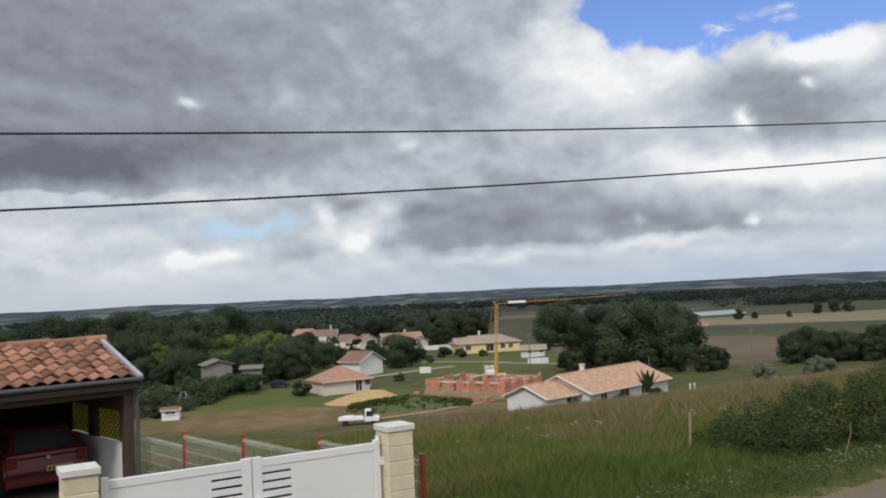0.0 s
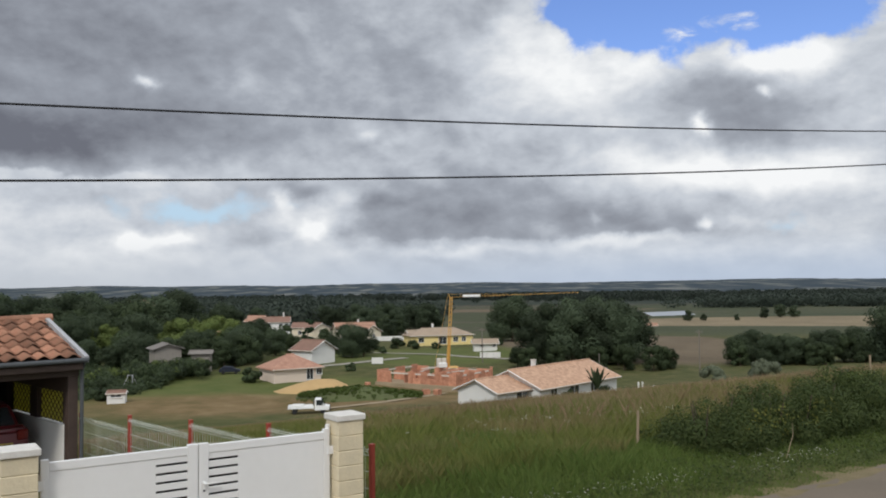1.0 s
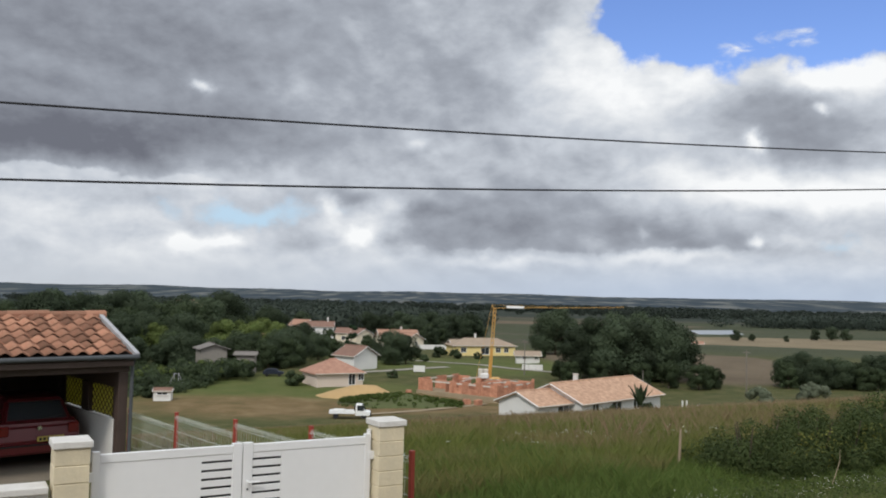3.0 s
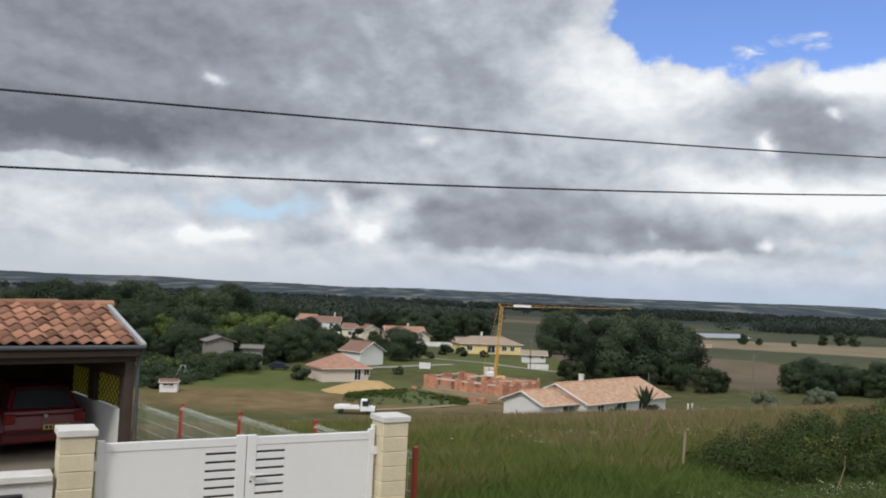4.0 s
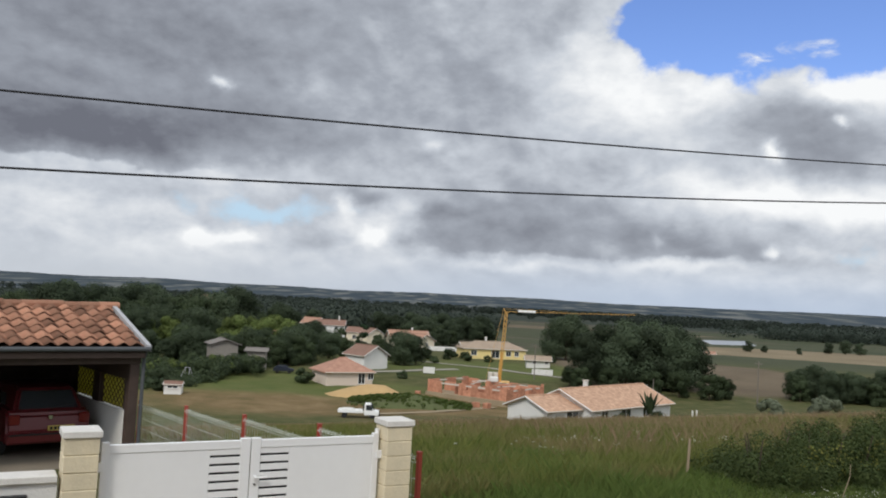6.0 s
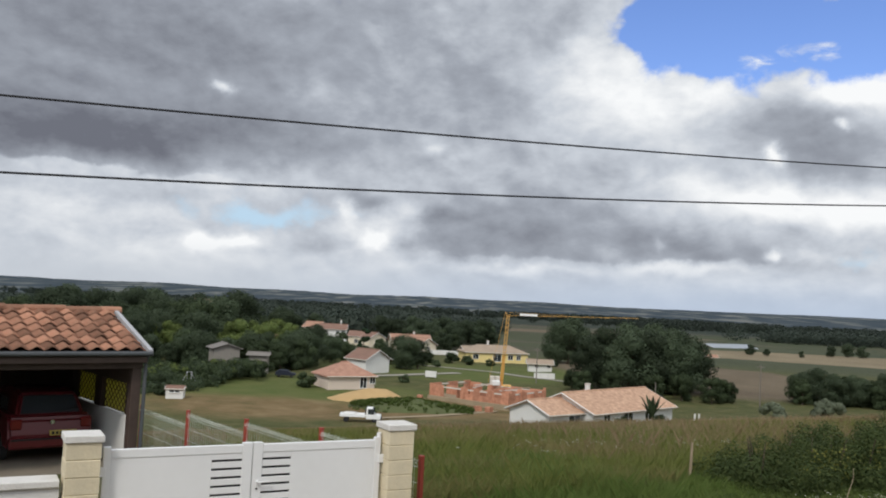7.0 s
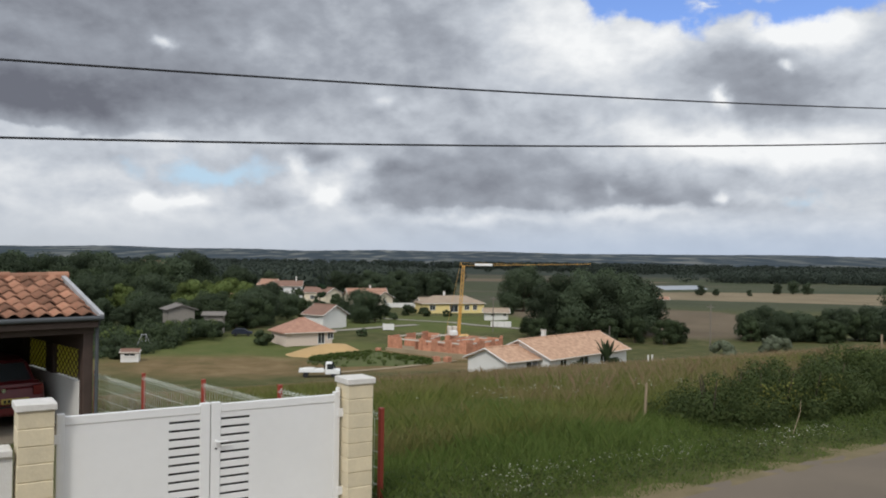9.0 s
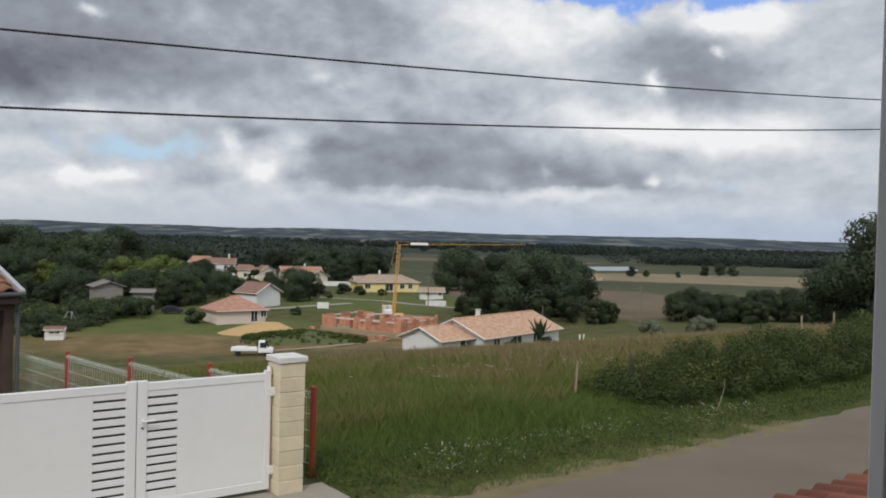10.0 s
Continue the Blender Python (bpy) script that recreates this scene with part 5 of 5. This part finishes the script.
def tree_model(seed, height, spread, leaf, material, label, count=2600, trunk=0.28, clumps=16, bushy=0.25, name="tree"):
    """A tree of its own at the origin: trunk with limbs, and a crown of leaf sprays in uneven clumps."""
    rng = np.random.RandomState(seed)
    t = thing(name, Matrix(), label, "tree")
    cs, rs = [], []
    for i in range(clumps):
        f = rng.rand()
        zc = height * (bushy + (0.88 - bushy) * f)
        prof = math.sqrt(max(0.05, 1 - ((f - 0.38) / 0.68) ** 2))
        a = rng.rand() * 2 * math.pi
        q = spread * prof * math.sqrt(rng.rand()) * 0.78
        cs.append((q * math.cos(a), q * math.sin(a), zc))
        rs.append(spread * (0.26 + 0.22 * rng.rand()))
    bm = bmesh.new()
    rod(bm, (0, 0, -0.4), (0, 0, height * 0.5), trunk, trunk * 0.6, 8)
    for c in cs[:7]:
        rod(bm, (0, 0, height * (0.22 + 0.2 * rng.rand())), c, trunk * 0.4, trunk * 0.12, 5)
    part("trunk", bm, M_BARK, t)
    cloud = leaf_cloud(rng, cs, rs, count, leaf)
    cloud[0][:, 2] = np.maximum(cloud[0][:, 2], 0.05)
    o = foliage_ob("crown", cloud, material)
    o.parent = t
    return t


def set_tree(model, x, y, s, rot, sz=1.0, dz=-0.1):
    c = copy_thing(model, Matrix.Translation((x, y, zl(x, y) + dz)) @ Matrix.Rotation(rot, 4, "Z"))
    c.scale = (s, s, s * sz)
    return c


OAK = [tree_model(10 + i, 13, 6.5, 0.25, M_LEAF_OAK, "large dark green broadleaf oak tree", 10500, 0.4, 30, 0.16) for i in range(3)]
MID = [tree_model(20 + i, 11, 5.0, 0.27, M_LEAF_MID, "mid-green broadleaf tree in full leaf", 5600, 0.28, 22, 0.13) for i in range(3)]
LIGHT = [tree_model(30 + i, 9, 4.2, 0.25, M_LEAF_LIGHT, "light green acacia tree in leaf", 4600, 0.2, 18, 0.12) for i in range(2)]
BUSH = [tree_model(40 + i, 2.6, 1.9, 0.2, M_LEAF_MID, "rounded dark green garden bush", 1300, 0.08, 10, 0.1, "bush") for i in range(2)]
OLIVE = tree_model(50, 3.4, 2.1, 0.16, M_LEAF_OLIVE, "rounded grey-green olive tree above the field", 2600, 0.14, 12, 0.18)
CONE = tree_model(60, 10, 2.4, 0.3, M_CONIFER, "dark conifer between the houses", 2400, 0.2, 16, 0.05)
MODELS = OAK + MID + LIGHT + BUSH + [OLIVE, CONE]
rt = random.Random(5)


def grove(n, x0, x1, y0, y1, kinds, s0, s1, sz=1.0):
    for _ in range(n):
        x, y = rt.uniform(x0, x1), rt.uniform(y0, y1)
        set_tree(rt.choice(kinds), x, y, rt.uniform(s0, s1), rt.uniform(0, 6.28), sz)


for x, y, s in ((-52, 203, 1.25), (-47.5, 205, 1.15), (-57, 210, 1.2)):
    set_tree(rt.choice(LIGHT), x, y, s, rt.uniform(0, 6))
for x, y, s in ((-33, 216, 0.55), (-30, 226, 0.5), (-37, 238, 0.6), (-43, 262, 0.6), (-40, 285, 0.55), (-51, 300, 0.6), (-28, 292, 0.4), (-6, 300, 0.55), (-3, 312, 0.6)):
    set_tree(rt.choice(OAK + MID), x, y, s, rt.uniform(0, 6))
# the oaks behind the bungalow
for x, y, s in ((28, 181, 0.82), (32, 184, 1.02), (37, 184, 1.1), (42, 184, 1.12), (47, 186, 1.05), (50.5, 186, 0.84), (35, 178, 0.95), (45, 179, 0.9), (40, 180, 1.0)):
    set_tree(rt.choice(OAK), x, y, s, rt.uniform(0, 6))
for x, y, s in ((25, 172, 0.45), (30, 170, 0.5), (44, 170, 0.55), (50, 170, 0.5), (52.0, 172, 0.48), (53.6, 173, 0.42), (55.0, 174, 0.34), (23, 175, 0.42), (38, 168, 0.5)):
    set_tree(rt.choice(MID), x, y, s, rt.uniform(0, 6))
for x, y, s in ((33, 262, 1.12), (36.5, 266, 0.95), (30.5, 268, 0.85)):
    set_tree(rt.choice(OAK), x, y, s, rt.uniform(0, 6))
# woods on the left
grove(40, -150, -66, 240, 320, OAK + MID, 1.0, 1.45)
grove(20, -110, -58, 196, 236, MID + OAK, 0.65, 0.95)
grove(10, -90, -62, 214, 240, LIGHT + MID, 0.9, 1.15)
grove(30, -95, -58, 172, 190, MID + OAK, 0.36, 0.55)
grove(22, -62, -38, 177, 192, MID + OAK, 0.38, 0.6)
grove(6, -62, -46, 230, 262, LIGHT, 1.0, 1.25)
grove(18, -47, -31, 172, 205, OAK + MID, 0.55, 0.8)
grove(46, -80, 15, 405, 450, OAK, 0.75, 1.0)
grove(8, -20, 0, 300, 340, OAK + MID, 0.5, 0.8)
for x, y, s in ((-12.5, 200, 0.62), (-10, 203, 0.55), (-15, 205, 0.6)):
    set_tree(rt.choice(OAK), x, y, s, rt.uniform(0, 6))
set_tree(CONE, -27.5, 240, 0.95, 1)
set_tree(CONE, -15, 268, 0.5, 2)
for x, y, s in ((-27.6, 154, 1.1), (-11, 170, 0.7), (-9, 232, 1.1), (2, 230, 1.0), (-2, 235, 1.2), (8, 228, 0.8), (-24, 262, 1.6), (-20, 236, 1.2), (-33, 238, 1.6), (-38, 270, 1.7), (26, 240, 1.0), (20.4, 106.8, 0.6), (25.2, 107.5, 0.6), (-41, 163.3, 1.15), (-39, 164, 1.2), (-43.5, 162, 1.15), (-46, 161, 1.05), (-48.5, 162, 1.0), (-47, 134, 0.7), (-49, 140, 0.9), (-6, 214, 0.7)):
    set_tree(rt.choice(BUSH), x, y, s, rt.uniform(0, 6))
# right: the tree line, the tall trees, the olives
grove(54, 69, 128, 166, 182, OAK + MID, 0.42, 0.62)
for x, y, s in ((71, 107, 1.18), (78, 109, 1.25), (85, 108, 1.2), (75, 116, 1.0), (68.5, 115, 0.75)):
    set_tree(rt.choice(OAK), x, y, s, rt.uniform(0, 6))
for x, y, s in ((28.8, 78.5, 0.64), (33.4, 78, 0.66)):
    set_tree(OLIVE, x, y, s, rt.uniform(0, 6))
for x, y, s in ((232, 540, 0.55), (246, 548, 0.7), (254, 545, 0.6), (170, 505, 0.5), (178, 500, 0.35), (200, 505, 0.3)):
    set_tree(rt.choice(OAK), x, y, s, rt.uniform(0, 6))
for m in MODELS:
    for o in (m, *m.children_recursive):
        bpy.data.objects.remove(o)


def scrub():
    """The tangled bank of bushes behind the lawn."""
    rng = np.random.RandomState(33)
    for material, share, label in ((M_LEAF_MID, 150, "tangled green scrub on the bank behind the lawn"), (M_LEAF_OAK, 90, "darker thicket mixed into the scrub bank"), (M_LEAF_LIGHT, 22, "pale green bushes mixed into the scrub bank")):
        cs, rs = [], []
        while len(rs) < share * 3:
            x = rng.uniform(-72, -38)
            y = max(134.0, 134.0 + (x + 46) * 4.0) + 30 * rng.rand() ** 1.2
            if -49 < x < -37 and 163 < y < 174:
                continue
            top = rng.uniform(0.8, 2.6) * (0.55 if y < 142 else 1.0)
            if -51 < x < -38 and 150 < y < 163:
                top = rng.uniform(3.3, 4.0)
            for _ in range(3):
                cs.append((x + rng.normal(0, 0.7), y + rng.normal(0, 0.7), zl(x, y) + top * rng.uniform(0.2, 0.75)))
                rs.append(rng.uniform(0.55, 1.15))
        for _ in range(share // 4):
            x, y = rng.uniform(-49.5, -37.5), rng.uniform(156, 163)
            cs.append((x, y, zl(x, y) + rng.uniform(1.2, 3.2)))
            rs.append(rng.uniform(0.7, 1.1))
        cloud = leaf_cloud(rng, cs, rs, share * 260, 0.17, 0.9)
        tagged(foliage_ob("scrub", cloud, material), label, "scrub", kind="stuff")


scrub()


def weedy_bank():
    """Dark green weeds on the earth bank in front of the sand."""
    rng = np.random.RandomState(44)
    cs, rs = [], []
    for _ in range(520):
        x, y = rng.uniform(-17, 2.5), rng.normal(135.6, 1.5)
        lift = 1.7 * max(0.0, 1 - math.hypot((x + 7.5) / 11, (y - 136) / 4.5)) ** 0.7
        cs.append((x, y, zl(x, y) + lift + rng.uniform(0.0, 0.25)))
        rs.append(rng.uniform(0.22, 0.42))
    tagged(foliage_ob("bank_weeds", leaf_cloud(rng, cs, rs, 26000, 0.09, 0.7), M_GRASS_LUSH), "dark green weeds on the bank before the sand heap", "weeds", kind="stuff")


weedy_bank()


def far_woods():
    """Belts of woodland on the plain, too far to tell the trees apart."""
    rng = np.random.RandomState(9)
    for belts, count, size, label in (
            (((-420, 5, 640, 120, 300), (-500, -15, 540, 60, 140), (-260, -75, 400, 120, 150), (330, 900, 820, 110, 420), (-600, -60, 1150, 120, 250)), 150000, 1.15, "dark belts of woodland across the plain"),
            (((250, 1100, 1300, 420, 420), (-1100, 1300, 1560, 360, 900)), 90000, 1.9, "far dark line of woods at the foot of the hills")):
        cs, rs = [], []
        for x0, x1, y0, depth, n in belts:
            hubs = rng.uniform(x0, x1, max(4, n // 16))
            for _ in range(n):
                x, y = rng.choice(hubs) + rng.normal(0, 14 + depth * 0.12), y0 + rng.rand() * depth
                cs.append((x, y, zl(x, y) + 4.0 + 3 * rng.rand()))
                rs.append(rng.uniform(6, 11))
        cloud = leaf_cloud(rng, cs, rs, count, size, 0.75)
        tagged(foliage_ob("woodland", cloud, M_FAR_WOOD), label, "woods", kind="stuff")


far_woods()


# ---- spiky garden plant at the bungalow ----
def build_plant(x, y):
    t = thing("banana_plant", pose(x, y, zl(x, y)), "tall green plant with long arching leaves", "plant")
    rng = random.Random(3)
    bm = bmesh.new()
    rod(bm, (0, 0, -0.3), (0.05, 0, 1.6), 0.14, 0.09, 7)
    part("stem", bm, M_BARK, t)
    for i in range(20):
        a, up = i * 2.4, rng.uniform(0.9, 1.42)
        ln = rng.uniform(2.3, 3.6)
        bm = bmesh.new()
        rows = []
        for k in range(6):
            q = k / 5
            rad = ln * q * math.cos(up)
            z = 1.1 + ln * q * math.sin(up) - 0.55 * q * q
            w = 0.27 * math.sin(math.pi * (0.12 + 0.86 * q))
            c, s = math.cos(a), math.sin(a)
            rows.append((bm.verts.new((c * rad - s * w, s * rad + c * w, z + 0.04)), bm.verts.new((c * rad, s * rad, z - 0.03)), bm.verts.new((c * rad + s * w, s * rad - c * w, z + 0.04))))
        for m0, m1 in zip(rows[:-1], rows[1:]):
            bm.faces.new((m0[0], m0[1], m1[1], m1[0]))
            bm.faces.new((m0[1], m0[2], m1[2], m1[1]))
        part("leaf", bm, M_LEAF_MID, t)


build_plant(23.6, 104.6)


# ---- hedge ----
def build_hedge():
    rng = np.random.RandomState(12)
    h = thing("hedge", Matrix(), "overgrown dark green field hedge beside the lane", "hedge")
    cs, rs = [], []
    for u in np.arange(12.75, 62, 0.42):
        for k in range(4):
            v = 11.3 + rng.uniform(-0.55, 0.75) + 0.02 * max(0, u - 20)
            z = rng.uniform(0.22, 0.62 if u < 13.6 else 0.92 if u < 20 else 1.08 if u < 28 else 1.4) + 0.10 * math.sin(u * 0.8) + 0.12 * math.sin(u * 0.31)
            x, y = road_xy(u, v)
            cs.append((x, y, zl(x, y) + z))
            rs.append(rng.uniform(0.26, 0.5))
    # low growth spilling towards the lane
    for u in np.arange(13.0, 34, 0.3):
        for k in range(2):
            x, y = road_xy(u, rng.uniform(10.2, 10.9))
            cs.append((x, y, zl(x, y) + rng.uniform(0.08, 0.42)))
            rs.append(rng.uniform(0.2, 0.38))
    near = [i for i, c in enumerate(cs) if math.hypot(c[0], c[1]) < 30]
    away = [i for i in range(len(cs)) if i not in set(near)]
    cloud = leaf_cloud(rng, [cs[i] for i in near], [rs[i] for i in near], 150000, 0.026, 0.95)
    o = foliage_ob("foliage", cloud, M_LEAF_HEDGE)
    o.parent = h
    cloud = leaf_cloud(rng, [cs[i] for i in away], [rs[i] for i in away], 60000, 0.058, 0.95)
    o = foliage_ob("foliage", cloud, M_LEAF_HEDGE)
    o.parent = h
    crest = [i for i in near if cs[i][2] - zl(cs[i][0], cs[i][1]) > 0.75]
    cloud = leaf_cloud(rng, [(cs[i][0], cs[i][1], cs[i][2] + 0.03) for i in crest], [rs[i] * 0.85 for i in crest], 8000, 0.022, 0.9)
    o = foliage_ob("young_foliage", cloud, M_LEAF_LIGHT)
    o.parent = h
    ys = [(*road_xy(14.6 + rng.normal(0, 0.75), 10.5 + rng.normal(0, 0.14)), rng.uniform(0.25, 0.75)) for _ in range(12)]
    cloud = leaf_cloud(rng, ys, [0.24] * len(ys), 420, 0.026, 0.95)
    o = foliage_ob("yellow_foliage", cloud, M_LEAF_YELLOW)
    o.parent = h
    for i in range(60):
        u = 13.0 + i * 0.42
        x, y = road_xy(u, 11.3 + rng.uniform(-0.4, 0.5))
        bm = bmesh.new()
        rod(bm, (x, y, zl(x, y) - 0.1), (x + rng.normal(0, 0.2), y + rng.normal(0, 0.2), zl(x, y) + 0.9), 0.025, 0.01, 5)
        part("stem", bm, M_BARK, h)
    s = thing("stick", Matrix(), "bare bent branch leaning from the hedge", "branch")
    bm = bmesh.new()
    a, b = Vector((*road_xy(13.7, 9.75), 0)), Vector((*road_xy(14.05, 9.85), 0.36))
    rod(bm, a, b, 0.007, 0.005, 6)
    rod(bm, b, b + Vector((0.05, 0.1, 0.2)), 0.005, 0.003, 6)
    part("branch", bm, M_DRYWOOD, s)
    k = thing("fence_stake", Matrix.Translation((4.45, 16.4, zl(4.5, 16.4))), "weathered wooden stake in the tall grass", "stake")
    bm = bmesh.new()
    rod(bm, (0, 0, -0.2), (0.04, 0, 0.78), 0.032, 0.024, 7)
    part("stake", bm, M_DRYWOOD, k)


build_hedge()


def field_fence():
    for i in range(7):
        x, y = road_xy(33 + 3.4 * i, 19.5 + 0.5 * i)
        k = thing("fence_post", pose(x, y, zl(x, y)), "pale wooden post of the field fence", "post", "field fence posts")
        bm = bmesh.new()
        rod(bm, (0, 0, -0.2), (0.02 * (i % 3), 0, 1.0 + 0.06 * (i % 3)), 0.045, 0.04, 7)
        part("shaft", bm, M_DRYWOOD, k)


field_fence()


# ---- grass ----
def blades(rng, x, y, h, w, lean):
    n = len(x)
    z = land(x, y) - 0.03
    a = rng.rand(n) * 2 * math.pi
    la = rng.rand(n) * 2 * math.pi
    base = np.stack([x, y, z], 1)
    side = np.stack([np.cos(a), np.sin(a), np.zeros(n)], 1) * (w / 2)[:, None]
    tip = base + np.stack([np.cos(la) * lean * h, np.sin(la) * lean * h, h], 1)
    mid = base * 0.45 + tip * 0.55 + np.stack([-np.cos(la) * lean * h * 0.18, -np.sin(la) * lean * h * 0.18, h * 0.06], 1)
    verts = np.stack([base - side, base + side, mid + side * 0.8, tip, mid - side * 0.8], 1).reshape(-1, 3)
    return verts, np.arange(n * 5).reshape(-1, 5)


def meadow():
    rng = np.random.RandomState(21)

    def field(n, v0, v1, u_lo, u_hi, power=1.0):
        v = v0 + (v1 - v0) * rng.rand(n) ** power
        u = u_lo(v) + (u_hi(v) - u_lo(v)) * rng.rand(n)
        x, y = u * math.cos(TH) - v * math.sin(TH), u * math.sin(TH) + v * math.cos(TH)
        return x, y, u, v
    lo = lambda v: np.maximum(5.0, 5.2 - (v - 9.6) * 0.02)
    # lush grass near the lane
    x, y, u, v = field(150000, 8.15, 15.5, lo, lambda v: 0 * v + 27)
    clear = v > 8.12 + 0.05 * np.clip(u - 8.5, 0, 16)
    x, y, u, v = x[clear], y[clear], u[clear], v[clear]
    patch = np.sin(x * 1.3 + 1.7 * np.sin(y * 0.9)) * np.sin(y * 1.1 + x * 0.4)
    grow = np.clip((v - 8.6) / 2.4, 0.12, 1)
    h = (0.16 + 0.22 * rng.rand(len(x)) + 0.10 * patch) * grow + 0.04
    h *= 1 - 0.45 * ease(u, 10.5, 13.0)
    vs, fs = blades(rng, x, y, np.maximum(h, 0.05), 0.004 + 0.005 * rng.rand(len(x)), 0.6)
    tagged(raw_ob("grass", vs, fs, M_GRASS_LUSH), "lush tall green grass beside the lane", "grass", kind="stuff")
    # taller meadow down the slope
    x, y, u, v = field(270000, 11.5, 58, lambda v: 3.5 - v * 0.25, lambda v: 20 + v * 0.9, 1.5)
    keep = ~((u > 11.6) & (v < 12.2)) & ~((u < 5.0 + 0 * v) & (v < 27))
    x, y, v = x[keep], y[keep], v[keep]
    h = (0.22 + 0.33 * rng.rand(len(x))) * (1 - 0.55 * ease(v, 20, 45))
    vs, fs = blades(rng, x, y, h, (0.0035 + 0.004 * rng.rand(len(x))) * (1 + v / 18), 0.55)
    tagged(raw_ob("meadow_grass", vs, fs, M_GRASS), "tall meadow grass on the slope", "grass", kind="stuff")
    x, y, u, v = field(140000, 14, 66, lambda v: 1.0 - v * 0.2, lambda v: 24 + v * 0.95, 0.9)
    keep = np.sin(x * 0.33 + 1.3 * np.sin(y * 0.21)) + 0.035 * (x - 4) + 0.02 * (y - 34) + 0.9 * rng.rand(len(x)) > 0.0
    keep &= ~((u < 5.0) & (v < 27))
    x, y, v = x[keep], y[keep], v[keep]
    vs, fs = blades(rng, x, y, (0.40 + 0.32 * rng.rand(len(x))) * (1 - 0.5 * ease(v, 20, 45)), (0.003 + 0.004 * rng.rand(len(x))) * (1 + v / 18), 0.45)
    tagged(raw_ob("seeding_grass", vs, fs, M_GRASS_DRY), "pinkish brown seeding grass in the meadow", "grass", kind="stuff")
    # weeds and white flowers
    x, y, u, v = field(2600, 8.7, 10.8, lo, lambda v: 0 * v + 24)
    z = land(x, y)
    cs = np.stack([x, y, z + 0.05], 1)
    cloud = leaf_cloud(rng, cs, [0.10] * len(cs), 20000, 0.022, 0.8)
    tagged(foliage_ob("weeds", cloud, M_LEAF_HEDGE), "broad-leaved weeds along the verge", "weeds", kind="stuff")
    hubs = rng.rand(34, 2) * np.array([9, 1.1]) + np.array([5.2, 8.75])
    pick = hubs[rng.randint(0, 34, 700)] + rng.normal(scale=(0.30, 0.15), size=(700, 2))
    x, y = pick[:, 0] * math.cos(TH) - pick[:, 1] * math.sin(TH), pick[:, 0] * math.sin(TH) + pick[:, 1] * math.cos(TH)
    cs = np.stack([x, y, land(x, y) + 0.10 + 0.10 * rng.rand(700)], 1)
    cloud = leaf_cloud(rng, cs, [0.02] * 700, 900, 0.0075, 0.3)
    tagged(foliage_ob("daisies", cloud, M_FLOWER), "small white daisies scattered in the verge", "flowers", kind="stuff")
    hubs = np.array([(2.2, 19.2), (5.2, 20.6), (2.9, 20.0)])
    pick = hubs[rng.randint(0, 3, 90)] + rng.normal(scale=(0.8, 0.9), size=(90, 2))
    cs = np.stack([pick[:, 0], pick[:, 1], land(pick[:, 0], pick[:, 1]) + 0.44], 1)
    cloud = leaf_cloud(rng, cs, [0.045] * 90, 200, 0.011, 0.3)
    tagged(foliage_ob("umbel_flowers", cloud, M_FLOWER), "white umbel flowers among the tall meadow grass", "flowers", kind="stuff")


meadow()
